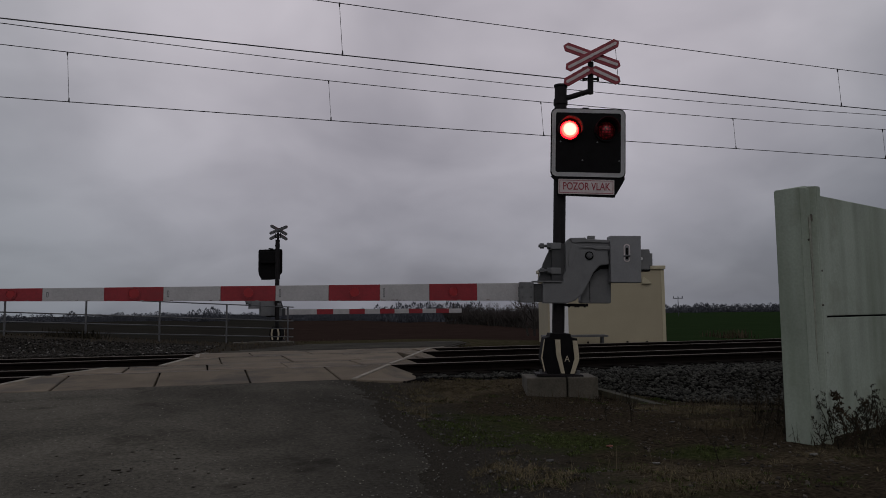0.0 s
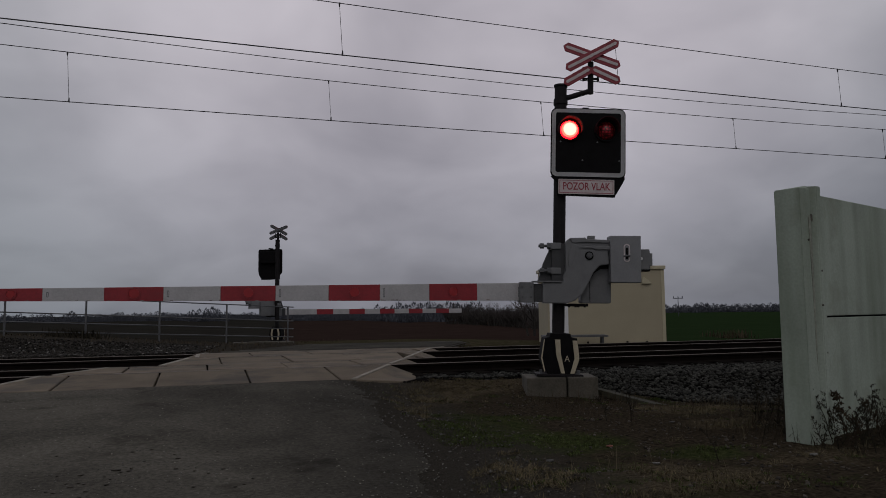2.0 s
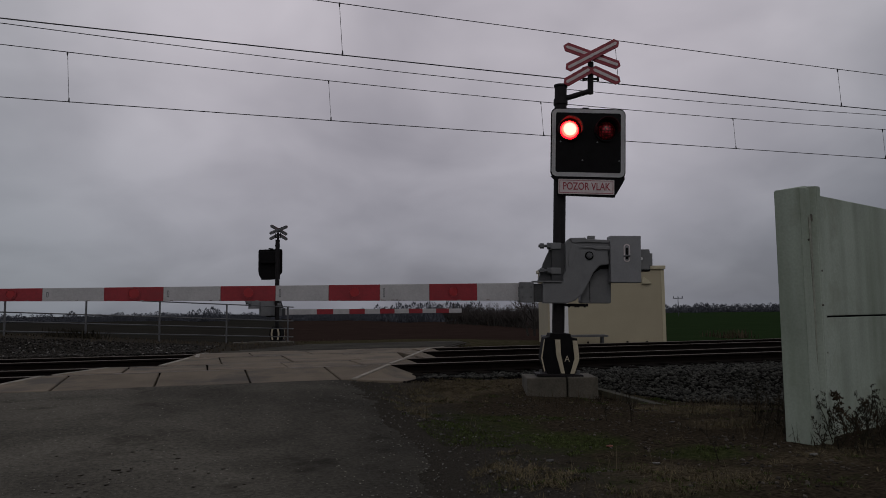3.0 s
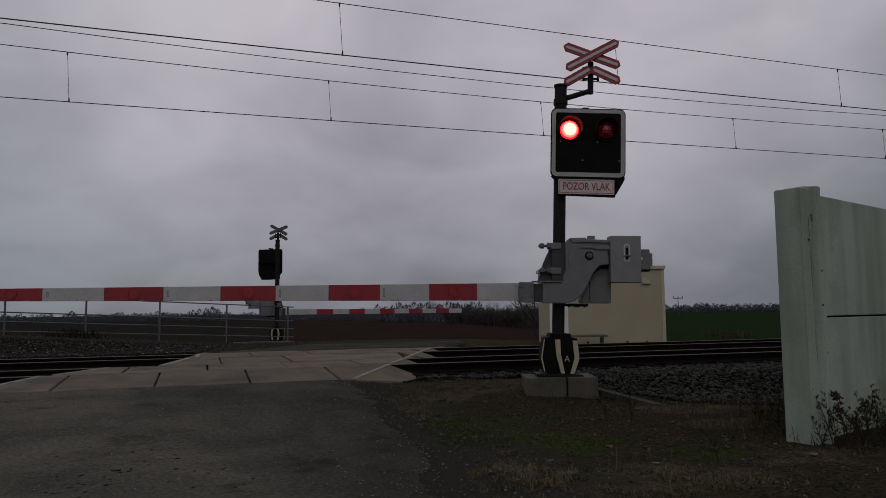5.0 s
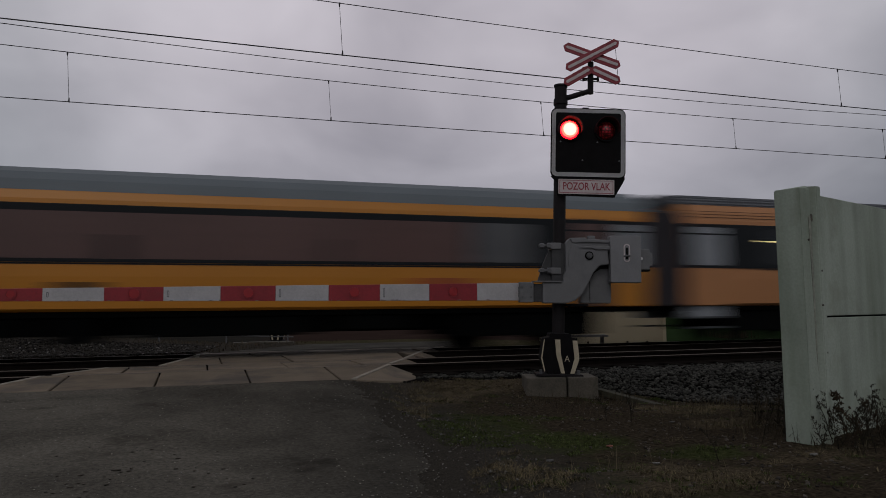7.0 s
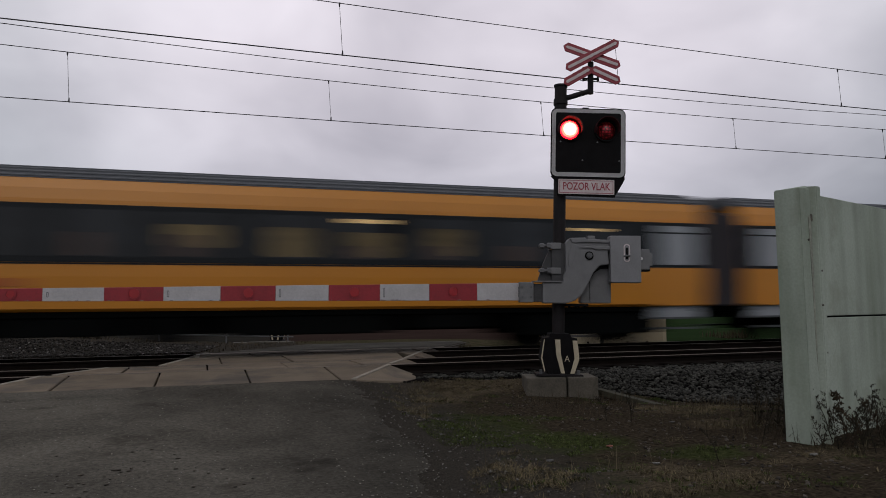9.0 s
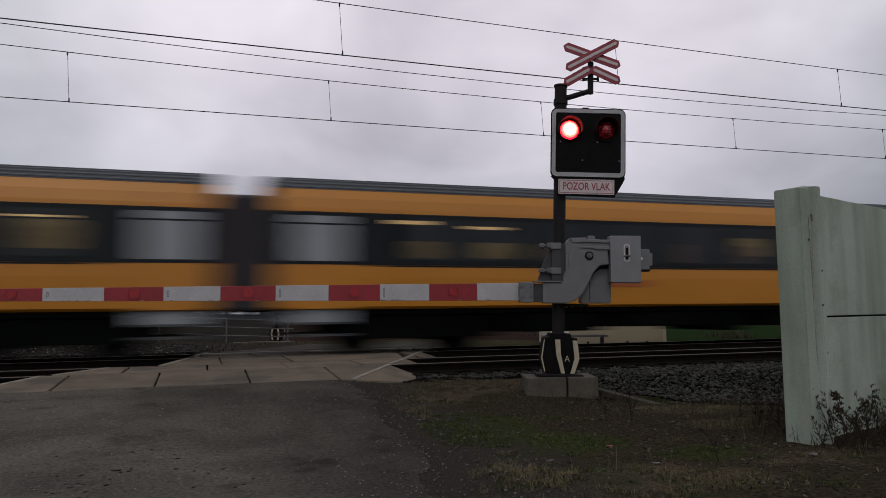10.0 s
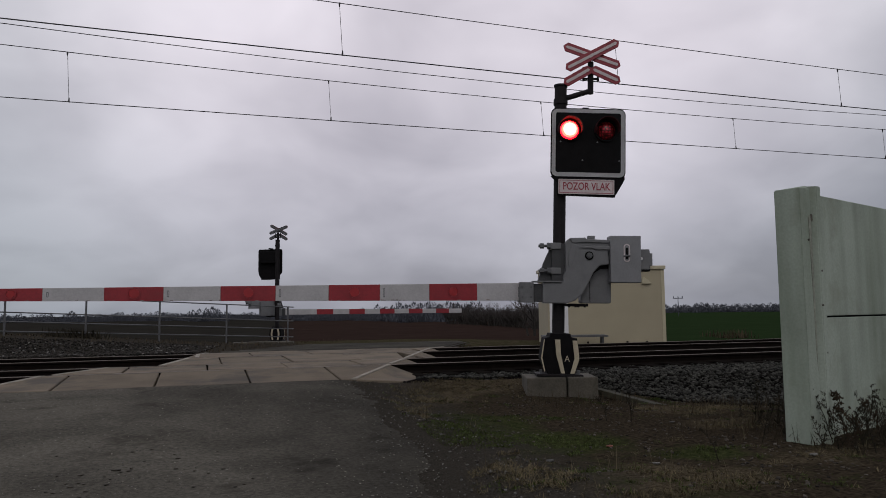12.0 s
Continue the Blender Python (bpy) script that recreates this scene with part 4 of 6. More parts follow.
def fence_post(x):
    bm = B()
    pts = [(-0.16, -0.12), (0.02, -0.135), (0.045, -0.085), (0.07, -0.10), (0.11, -0.155), (0.165, -0.165), (0.215, -0.145), (0.24, -0.10), (0.24, 0.12), (-0.16, 0.12)]
    top = lambda px: 2.385 if px < 0.04 else 2.42
    lo = [bm.verts.new((px, py, -0.3)) for px, py in pts]
    hi = [bm.verts.new((px, py, top(px))) for px, py in pts]
    fs = [bm.faces.new(lo[::-1]), bm.faces.new(hi)]
    for i in range(len(pts)):
        j = (i + 1) % len(pts)
        fs.append(bm.faces.new((lo[i], lo[j], hi[j], hi[i])))
    bmesh.ops.recalc_face_normals(bm, faces=fs)
    bmesh.ops.bevel(bm, geom=[e for e in bm.edges], offset=0.008, segments=2, affect="EDGES")
    p = part("post", bm, M_WALL, wall)
    hole = prism(B(), rounded(0.005, 2.08, 0.045, 2.15, 0.018), -0.137, -0.120)
    part("lifting_hole", hole, M_STAIN, p)
    streak = prism(B(), [(-0.035, 2.12), (0.012, 2.14), (0.016, 1.75), (0.008, 1.2), (0.0, 0.7), (-0.012, 0.9), (-0.02, 1.5)], -0.1365, -0.120)
    part("rust_streak", streak, M_STREAK, p)
    for hx, hz in ((0.13, 1.62), (0.15, 0.86), (0.12, 1.30), (-0.1, 1.9)):
        part("pock_mark", prism(B(), disc_outline(0.009, 7, hx, hz), -0.164, -0.150), M_STAIN, p)
    p.location = (x, 0, 0)
    return p


for k in range(4):
    fence_post(k * 2.6)
    for z0, z1 in ((-0.25, 1.18), (1.197, 2.375)):
        part("wall_panel", box(B(), k * 2.6 + 0.24, -0.04, z0, k * 2.6 + 2.44, 0.05, z1, 0.008), M_WALL, wall)
    part("joint_line", box(B(), k * 2.6 + 0.25, -0.03, 1.179, k * 2.6 + 2.43, 0.04, 1.198), M_UNDER, wall)

# ---- steel railing beyond the tracks ----
RA, RB = Vector((-9.6, 29.1, 0)), Vector((3.75, 32.25, 0))
rail_len = (RB - RA).length
railing = group_at("steel_railing", Matrix.Translation(RA) @ pose(0, 0, 0, 0, 0, math.degrees(math.atan2(RB.y - RA.y, RB.x - RA.x))), "grey steel pipe railing beside the far road", "railing")


def rail_z(s):
    return 0.545 - 0.62 * s / rail_len


for k in range(6):
    s = rail_len - 0.25 - k * 2.62
    z = rail_z(s)
    part("post", tube(B(), (s, 0, z - 0.5), (s, 0, z + 1.30), 0.036, seg=8), M_STEEL, railing)
for dz in (0.0, 0.345, 0.68, 1.28):
    part("pipe", tube(B(), (-6, 0, rail_z(-6) + dz), (rail_len, 0, rail_z(rail_len) + dz), 0.023, seg=8), M_STEEL, railing)

# ---- overhead line ----
def wire(parent, name, pts, r):
    c = bpy.data.curves.new(name, "CURVE")
    c.dimensions, c.bevel_depth, c.bevel_resolution = "3D", r, 1
    sp = c.splines.new("POLY")
    sp.points.add(len(pts) - 1)
    for p, q in zip(sp.points, pts):
        p.co = (*q, 1)
    c.materials.append(M_WIRE)
    o = new(name, c)
    o.parent = parent
    return o


def sag(z_at, x0, x1, y, n=24):
    return [(x0 + (x1 - x0) * i / n, y, z_at(x0 + (x1 - x0) * i / n)) for i in range(n + 1)]


near_line = group_at("overhead_line", pose(0, NEAR_Y, 0), "contact wire and carrying cable over the nearer track", "overhead line", "overhead lines")
far_line = group_at("overhead_line", pose(0, FAR_Y, 0), "contact wire and carrying cable over the train's track", "overhead line", "overhead lines")
near_contact = lambda x: 5.8557 - 0.00904 * x + 0.000334 * x * x
near_carrier = lambda x: 6.8975 - 0.01862 * x + 0.000414 * x * x
far_contact = lambda x: 5.5892 - 0.0006 * x + 0.000128 * x * x
far_carrier = lambda x: 6.6292 - 0.02272 * x + 0.000962 * x * x
wire(near_line, "contact_wire", sag(near_contact, -28, 50, 0), 0.011)
wire(near_line, "carrying_cable", sag(near_carrier, -28, 50, 0), 0.008)
wire(far_line, "contact_wire", sag(far_contact, -28, 50, 0), 0.010)
wire(far_line, "carrying_cable", sag(far_carrier, -28, 50, 0), 0.009)
feeder = group_at("feeder_wire", pose(0, FAR_Y, 0), "single feeder wire above the far track", "wire")
wire(feeder, "cable", sag(lambda x: 7.0677 - 0.02831 * x + 0.0013 * x * x, -28, 50, 0), 0.009)
for line, low, high, xs in ((near_line, near_contact, near_carrier, (-8.5, 2.47, 8.5, 14.69, 21)), (far_line, far_contact, far_carrier, (-9.0, -2.85, 2.9, 8.6, 14.83, 20.6))):
    for x in xs:
        wire(line, "dropper", [(x, 0, low(x)), (x - 0.06, 0, high(x))], 0.005)
        part("dropper_clip", tube(B(), (x, 0, low(x) - 0.01), (x, 0, low(x) + 0.09), 0.02, 0.012, seg=8), M_WIRE, line)
        part("dropper_clip", tube(B(), (x - 0.06, 0, high(x) - 0.07), (x - 0.06, 0, high(x) + 0.01), 0.012, 0.02, seg=8), M_WIRE, line)


# ---- train ----
NOSE_AT, NOSE_T, SPEED = -10.4, 6.45, 38.7


def extrude(bm, section, x0, x1):
    """A bar of cross-section (y, z) along x, closed at both ends."""
    a = [bm.verts.new((x0, y, z)) for y, z in section]
    b = [bm.verts.new((x1, y, z)) for y, z in section]
    fs = [bm.faces.new(a), bm.faces.new(b[::-1])]
    for i in range(len(section)):
        j = (i + 1) % len(section)
        fs.append(bm.faces.new((a[j], a[i], b[i], b[j])))
    bmesh.ops.recalc_face_normals(bm, faces=fs)
    return bm


def mirror(half):
    return half + [(-y, z) for y, z in half[::-1]]


def wheel_mesh():
    bm = B()
    for a, b, r in ((-0.07, 0.0, 0.46), (0.0, 0.03, 0.50)):
        tube(bm, (0, a, 0), (0, b, 0), r, seg=24)
    tube(bm, (0, -0.1, 0), (0, 0.05, 0), 0.12, seg=12)
    me = bpy.data.meshes.new("wheel")
    bm.to_mesh(me)
    bm.free()
    me.materials.append(M_WHEEL)
    return me


WHEEL = wheel_mesh()


def bogie(parent, x, base=2.5):
    bm = B()
    for s in (-1, 1):
        prism(bm, [(x - base / 2 - 0.5, 0.45), (x + base / 2 + 0.5, 0.45), (x + base / 2 + 0.5, 0.62), (x + 0.6, 0.85), (x - 0.6, 0.85), (x - base / 2 - 0.5, 0.62)], s * 1.0 - 0.06, s * 1.0 + 0.06, 0.01)
        for dx in (-base / 2, base / 2):
            box(bm, x + dx - 0.16, s * 1.08 - 0.09, 0.32, x + dx + 0.16, s * 1.08 + 0.09, 0.64, 0.02)
            tube(bm, (x + dx - 0.3, s * 1.08, 0.5), (x + dx - 0.3, s * 1.08, 0.9), 0.09, seg=10)
        box(bm, x - 0.25, s * 1.1 - 0.1, 0.3, x + 0.25, s * 1.1 + 0.1, 0.9, 0.03)
    box(bm, x - 0.3, -1.0, 0.45, x + 0.3, 1.0, 0.75)
    bg = part("bogie", bm, M_UNDER, parent, "black bogie frame")
    for dx in (-base / 2, base / 2):
        for s in (-1, 1):
            w = new("wheel", WHEEL)
            w.parent = bg
            w.location = (x + dx, s * 0.74, 0.46)
            if s > 0:
                w.rotation_euler = (0, 0, math.pi)


def buffers(parent, x, s):
    for y in (-0.87, 0.87):
        bm = B()
        tube(bm, (x, y, 1.06), (x - s * 0.5, y, 1.06), 0.10, seg=14)
        tube(bm, (x - s * 0.5, y, 1.06), (x - s * 0.55, y, 1.06), 0.22, seg=20)
        part("buffer", bm, M_UNDER, parent)


def pantograph(parent, x, z0, raised):
    base, arms, head = B(), B(), B()
    box(base, x - 0.9, -0.8, z0, x + 0.9, -0.72, z0 + 0.10)
    box(base, x - 0.9, 0.72, z0, x + 0.9, 0.8, z0 + 0.10)
    for dx in (-0.8, 0.8):
        tube(base, (x + dx, -0.8, z0 + 0.05), (x + dx, 0.8, z0 + 0.05), 0.05, seg=8)
        for y in (-0.76, 0.76):
            tube(base, (x + dx, y, z0 - 0.25), (x + dx, y, z0), 0.09, seg=10)
    top = 5.585 if raised else z0 + 0.32
    mid = (x + 1.0, (z0 + top) / 2 + 0.02) if raised else (x + 0.95, z0 + 0.18)
    for y in (-0.35, 0.35):
        tube(arms, (x - 0.7, y * 1.3, z0 + 0.08), (mid[0], y, mid[1]), 0.055, seg=8)
        tube(arms, (mid[0], y, mid[1]), (x - 0.2, y * 0.8, top - 0.06), 0.045, seg=8)
    tube(arms, (mid[0], -0.4, mid[1]), (mid[0], 0.4, mid[1]), 0.05, seg=8)
    if not raised:
        for y, dz in ((-0.62, 0.16), (-0.45, 0.25), (-0.25, 0.33), (0.25, 0.33), (0.62, 0.16)):
            tube(arms, (x - 1.15, y, z0 + dz), (x + 1.15, y, z0 + dz + 0.03), 0.042, seg=8)
    for dx in (-0.36, 0.04):
        box(head, x + dx - 0.05, -0.75, top - 0.05, x + dx + 0.05, 0.75, top)
        for s in (-1, 1):
            tube(head, (x + dx, s * 0.75, top - 0.02), (x + dx, s * 0.97, top - 0.22), 0.025, seg=8)
    pan = part("pantograph", base, M_UNDER, parent, "raised pantograph on the wire" if raised else "folded pantograph")
    part("linkage", arms, M_UNDER, pan)
    part("contact_head", head, M_UNDER, pan)


def locomotive():
    e = group_at("locomotive", pose(250, FAR_Y, 0), "yellow electric locomotive with ribbed sides and dark roof", "locomotive")
    L = 16.5
    bm = B()
    half = [(1.36, 1.22), (1.43, 1.35), (1.43, 2.45), (1.36, 3.42), (0.9, 3.5)]
    extrude(bm, mirror(half), 0.55, L - 0.55)
    # raked noses
    for x0, s in ((0.55, -1), (L - 0.55, 1)):
        a = [bm.verts.new((x0, y, z)) for y, z in mirror(half)]
        b = [bm.verts.new((x0 + s * (0.50 if z < 2.4 else 0.15), y * 0.90, z)) for y, z in mirror(half)]
        n = len(a)
        for i in range(n):
            j = (i + 1) % n
            bm.faces.new((a[i], a[j], b[j], b[i]))
        bm.faces.new(b)
    bmesh.ops.recalc_face_normals(bm, faces=bm.faces[:])
    body = part("body", bm, M_LOCO, e, "orange-yellow painted body shell")
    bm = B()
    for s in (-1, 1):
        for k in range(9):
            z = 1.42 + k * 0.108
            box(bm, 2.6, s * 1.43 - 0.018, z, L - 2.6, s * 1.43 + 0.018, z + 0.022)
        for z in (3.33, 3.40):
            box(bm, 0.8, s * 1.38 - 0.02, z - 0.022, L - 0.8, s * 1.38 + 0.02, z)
    part("side_rib", bm, M_RIBSHADE, body)
    roof = part("roof", extrude(B(), mirror([(1.37, 3.42), (1.30, 3.62), (0.98, 3.86), (0.4, 3.95)]), 0.75, L - 0.75), M_LOCOROOF, e, "dark grey equipment roof")
    for x0, x1, z in ((4.95, 6.9, 4.13), (6.85, 9.2, 4.08), (9.15, 10.9, 4.15)):
        part("roof_box", box(B(), x0, -0.8, 3.9, x1, 0.8, z, 0.05), M_LOCOROOF, roof)
    for s in (-1, 1):
        part("grille_band", prism(B(), rounded(3.25, 2.43, 13.5, 3.25, 0.08), s * 1.405 - 0.045, s * 1.405 + 0.045), M_UNDER, body, "long black grille and window band")
        for x0 in (0.95, L - 2.5):
            part("cab_window", prism(B(), rounded(x0, 2.62, x0 + 1.1, 3.22, 0.06), s * 1.40 - 0.04, s * 1.40 + 0.04), M_BROWNDOOR, body)
            part("window_sill", prism(B(), [(x0 - 0.05, 2.48), (x0 + 1.2, 2.48), (x0 + 1.2, 2.66), (x0 - 0.05, 2.66)], s * 1.425 - 0.025, s * 1.425 + 0.025), M_DOORGREY, body)
    for x0, s in ((0.40, -1), (L - 0.40, 1)):
        part("windscreen", box(B(), x0 - 0.05 if s < 0 else x0 - 0.02, -1.15, 2.5, x0 + 0.02 if s < 0 else x0 + 0.05, 1.15, 3.2, 0.01), M_GLASS, body)
        for y in (-0.95, 0.95):
            bm = B()
            tube(bm, (x0 - s * 0.1, y, 1.52), (x0 + s * 0.37 - (0 if s < 0 else 0), y, 1.52), 0.075, seg=16)
            part("headlight", bm, M_HEADLIGHT if s < 0 else M_UNDER, body)
    uf = part("underframe", box(B(), 0.4, -1.3, 0.95, L - 0.4, 1.3, 1.23, 0.02), M_UNDER, e, "black underframe")
    part("transformer_case", box(B(), 5.6, -1.25, 0.35, 10.4, 1.25, 0.948, 0.04), M_UNDER, uf)
    part("centre_sill", box(B(), 1.0, -0.55, 0.4, L - 1.0, 0.55, 0.946), M_UNDER, uf)
    for x0 in (0.18, L - 0.48):
        part("rail_guard", box(B(), x0, -1.3, 0.2, x0 + 0.3, 1.3, 0.947, 0.03), M_UNDER, uf)
    bogie(e, 4.0, 3.2)
    bogie(e, L - 4.0, 3.2)
    buffers(e, 0.35, 1)
    buffers(e, L - 0.35, -1)
    pantograph(e, 3.7, 4.02, False)
    pantograph(e, L - 3.2, 4.02, True)
    return e


M_LOCOROOF = mat("loco_roof", (0.009, 0.0095, 0.011), 0.8, vary=0.15, scale=0.7, fine=15, bump=0.05, spec=0.08)
# body orange darkened, so the ribs carry their shadow lines in the colour
M_RIBSHADE = mat("rib_shadow_yellow", (0.15, 0.040, 0.003), 0.4, vary=0.06, scale=0.8, fine=20, bump=0.02)


def coach(kind):
    """kind 0: smooth roof and film over the windows; 1: faded salmon with a long lamp strip; 2, 3: yellow with a dark band."""
    first, faded = kind == 0, kind == 1
    words = ("yellow passenger coach with smooth grey roof and film-covered windows", "faded salmon passenger coach with a lit lamp strip inside",
             "yellow passenger coach with dark window band and ribbed roof", "yellow passenger coach with dark window band and ribbed roof")[kind]
    e = group_at("passenger_coach", pose(300, FAR_Y, 0), words, "train coach", "coaches of the train")
    L = 26.1
    paint = M_SALMON if faded else M_YELLOW
    shoulder = [(1.36, 3.25), (1.315, 3.43), (0.8, 3.5)] if first else [(1.36, 3.25), (1.32, 3.47), (1.235, 3.685), (0.8, 3.74)]
    side = [(1.30, 1.00), (1.38, 1.06), (1.41, 1.7), (1.41, 2.6)] + shoulder
    body = part("body", extrude(B(), mirror(side), 0.46, L - 0.46), paint, e, "salmon painted side" if faded else "yellow painted side")
    roof_half = [(1.32, 3.425), (1.20, 3.66), (1.0, 3.84), (0.70, 3.98), (0.35, 4.04)] if first else [(1.245, 3.68), (1.13, 3.78), (0.96, 3.89), (0.70, 3.99), (0.35, 4.04)]
    roof = part("roof", extrude(B(), mirror(roof_half), 0.30, L - 0.30), M_ROOF if first else M_ROOFDARK, e, "grey curved roof")
    if not first:
        for s in (-1, 1):
            for y, z in ((1.19, 3.73), (1.06, 3.83), (0.90, 3.92), (0.72, 3.985)):
                part("roof_rib", tube(B(), (0.4, s * y, z), (L - 0.4, s * y, z), 0.026, seg=6), M_RIBGREY, roof)
    for s in (-1, 1):
        if faded:
            for y, z in ((1.343, 3.34), (1.325, 3.42), (1.30, 3.50)):
                part("cantrail_line", box(B(), 0.6, s * y - 0.012, z - 0.010, L - 0.6, s * y + 0.012, z + 0.010), M_CANTLINE, body)
        band = part("window_band", prism(B(), rounded(0.46, 1.985, L - 0.46, 3.15, 0.06), s * 1.385 - 0.045, s * 1.385 + 0.045), M_BAND, body, "dark window band")
        rr = random.Random(5 + kind)
        if first:
            # film glued over the row of panes, a plain pane at either end
            for x0, x1, m in ((2.2, 4.05, M_GLASS), (20.95, 22.4, M_DULLPANE)):
                part("pane", prism(B(), rounded(x0, 2.07, x1, 3.0, 0.10), s * 1.385 - 0.050, s * 1.385 + 0.050), m, band)
            for k in range(9):
                x0 = 4.2 + k * 1.85
                part("film", prism(B(), rounded(x0, 2.06, x0 + 1.84, 3.0, 0.02), s * 1.385 - 0.050, s * 1.385 + 0.050), M_POSTER, band, "red-brown film over a pane")
            for x0, w in ((6.3, 0.16), (13.1, 0.3), (17.6, 0.14)):
                part("film_mark", prism(B(), rounded(x0, 2.07, x0 + w, 2.55, 0.05), s * 1.385 - 0.0525, s * 1.385 + 0.0525), M_BAND, band, "dark mark on the film")
        else:
            for k in range(11):
                x0 = 3.0 + k * 1.86
                part("pane", prism(B(), rounded(x0, 2.10, x0 + 1.5, 3.05, 0.12), s * 1.385 - 0.050, s * 1.385 + 0.050), M_GLASS, band)
                if faded:
                    part("lamp_strip", prism(B(), rounded(x0 - 0.1, 2.70, x0 + 1.74, 2.735, 0.012), s * 1.385 - 0.0535, s * 1.385 + 0.0535), M_STRIP, band, "warm lamp strip seen through the pane")
                    continue
                if rr.random() < 0.55:
                    part("lit_room", prism(B(), rounded(x0 + rr.uniform(0.1, 0.5), 2.12 + rr.uniform(0, 0.2), x0 + rr.uniform(0.8, 1.4), rr.uniform(2.5, 2.9), 0.13), s * 1.385 - 0.0515, s * 1.385 + 0.0515), M_WARMROOM, band, "patch in the colour of a dim lamplit compartment")
                if rr.random() < 0.45:
                    z = rr.uniform(2.84, 2.92)
                    part("ceiling_lamp", prism(B(), rounded(x0 + 0.15, z, x0 + rr.uniform(0.8, 1.35), z + rr.uniform(0.04, 0.11), 0.015), s * 1.385 - 0.0535, s * 1.385 + 0.0535), M_INSIDE, band, "warm lamp seen through the pane")
                if rr.random() < 0.4:
                    part("seat_back", prism(B(), rounded(x0 + 0.25, 2.12, x0 + rr.uniform(0.6, 0.9), rr.uniform(2.4, 2.6), 0.06), s * 1.385 - 0.0525, s * 1.385 + 0.0525), M_SEAT, band)
        doors = ((0.50, 1.05, M_DOORGREY), (23.4, 1.2, M_POSTER), (24.75, 0.85, M_DOORGREY)) if first else ((0.50 if faded else 0.75, 1.2 if faded else 1.4, M_DOORGREY), (L - 2.0, 1.35, M_DOORGREY))
        for x0, w, m in doors:
            brown = m is M_POSTER
            door = part("door", prism(B(), rounded(x0, 1.02, x0 + w, 3.18, 0.08), s * 1.375 - 0.05, s * 1.375 + 0.05), M_BROWNDOOR if brown else paint, body, "brown entrance door" if brown else "entrance door with a tall pane")
            part("door_pane", prism(B(), rounded(x0 + 0.10, 2.06, x0 + w - 0.10, 3.06, 0.08), s * 1.375 - 0.064, s * 1.375 + 0.064), m, door)
            part("pane_bar", prism(B(), rounded(x0 + 0.08, 2.86, x0 + w - 0.08, 2.90, 0.01), s * 1.375 - 0.067, s * 1.375 + 0.067), M_BAND, door)
            if first:
                continue
            for z in (0.42, 0.68):
                part("step", box(B(), x0 + 0.1, s * 1.30 - 0.14, z, x0 + w - 0.1, s * 1.30 + 0.10, z + 0.05), M_STEP, door)
            part("step_back", box(B(), x0 + 0.05, s * 1.2 - 0.12, 0.68, x0 + w - 0.05, s * 1.2 + 0.16, 1.0, 0.01), M_DOORGREY, door)
        part("sill_line", box(B(), 2.7, s * 1.41 - 0.008, 1.945, L - 2.7, s * 1.41 + 0.008, 1.975), M_BAND, body)
        marks = ((12.2, 1.42, 0.75, 0.17, M_BAND), (19.4, 1.5, 1.5, 0.2, M_MARKRED)) if first else ((13.4, 1.585, 1.3, 0.05, M_BAND), (8.2, 1.5, 1.6, 0.16, M_MARKRED))[kind % 2:][:1]
        for x0, z, w, h, m in marks:
            part("logo_bar", prism(B(), rounded(x0, z, x0 + w, z + h, 0.02), s * 1.406 - 0.012, s * 1.406 + 0.012), m, body)
    under = B()
    box(under, 0.4, -1.25, 0.88, L - 0.4, 1.25, 1.04, 0.02)
    box(under, 1.4, -0.5, 0.5, L - 1.4, 0.5, 0.9)
    uf = part("underframe", under, M_UNDER, e, "black underframe")
    for x0, x1, z in ((6.2, 8.6, 0.42), (9.2, 11.6, 0.5), (12.0, 12.9, 0.36), (13.6, 17.2, 0.46), (17.8, 19.6, 0.55)):
        part("equipment_box", box(B(), x0, -1.2, z, x1, 1.2, 0.885, 0.04), M_UNDER, uf)
    # added black plates, only there to keep the bogie area dark
    for c in (3.7, L - 3.7):
        for s in (-1, 1):
            part("bogie_dark_plate", box(B(), c - 2.0, s * 1.12 - 0.04, 0.34, c + 2.0, s * 1.12 + 0.04, 0.885, 0.03), M_UNDER, uf)
    bogie(e, 3.7)
    bogie(e, L - 3.7)
    for x0 in (0.29, L - 0.45):
        part("end_wall", extrude(B(), mirror([(1.27, 1.00), (1.35, 1.06), (1.38, 1.7), (1.38, 2.6), (1.33, 3.25), (1.26, 3.42), (0.8, 3.48)]), x0, x0 + 0.16), M_ENDGREY, e, "dark grey end wall")
    for x0, x1 in ((-0.149, 0.32), (L - 0.32, L + 0.149)):
        part("gangway", box(B(), x0, -1.22, 1.0, x1, 1.22, 3.5, 0.05), M_ENDGREY, e, "dark grey rubber gangway")
    buffers(e, 0.25, 1)
    buffers(e, L - 0.25, -1)
    return e


M_RIBGREY = mat("roof_rib_grey", (0.075, 0.08, 0.09), 0.6, vary=0.1, scale=0.7, fine=15)
M_SEAT = mat("seat_cover", (0.06, 0.038, 0.03), 0.8, vary=0.2)
M_ENDGREY = mat("end_wall_grey", (0.042, 0.038, 0.042), 0.8, vary=0.15, scale=0.8, fine=15, spec=0.1)
M_DULLPANE = mat("grey_pane", (0.10, 0.10, 0.105), 0.3, vary=0.2, scale=0.6, fine=5, bump=0.0, spec=0.3)
M_BROWNDOOR = mat("brown_door", (0.085, 0.035, 0.012), 0.5, vary=0.12, scale=0.8, fine=20, bump=0.02)
M_MARKRED = mat("lettering_red", (0.33, 0.075, 0.012), 0.5, vary=0.1, scale=0.8, fine=20, bump=0.0)
loco = locomotive()
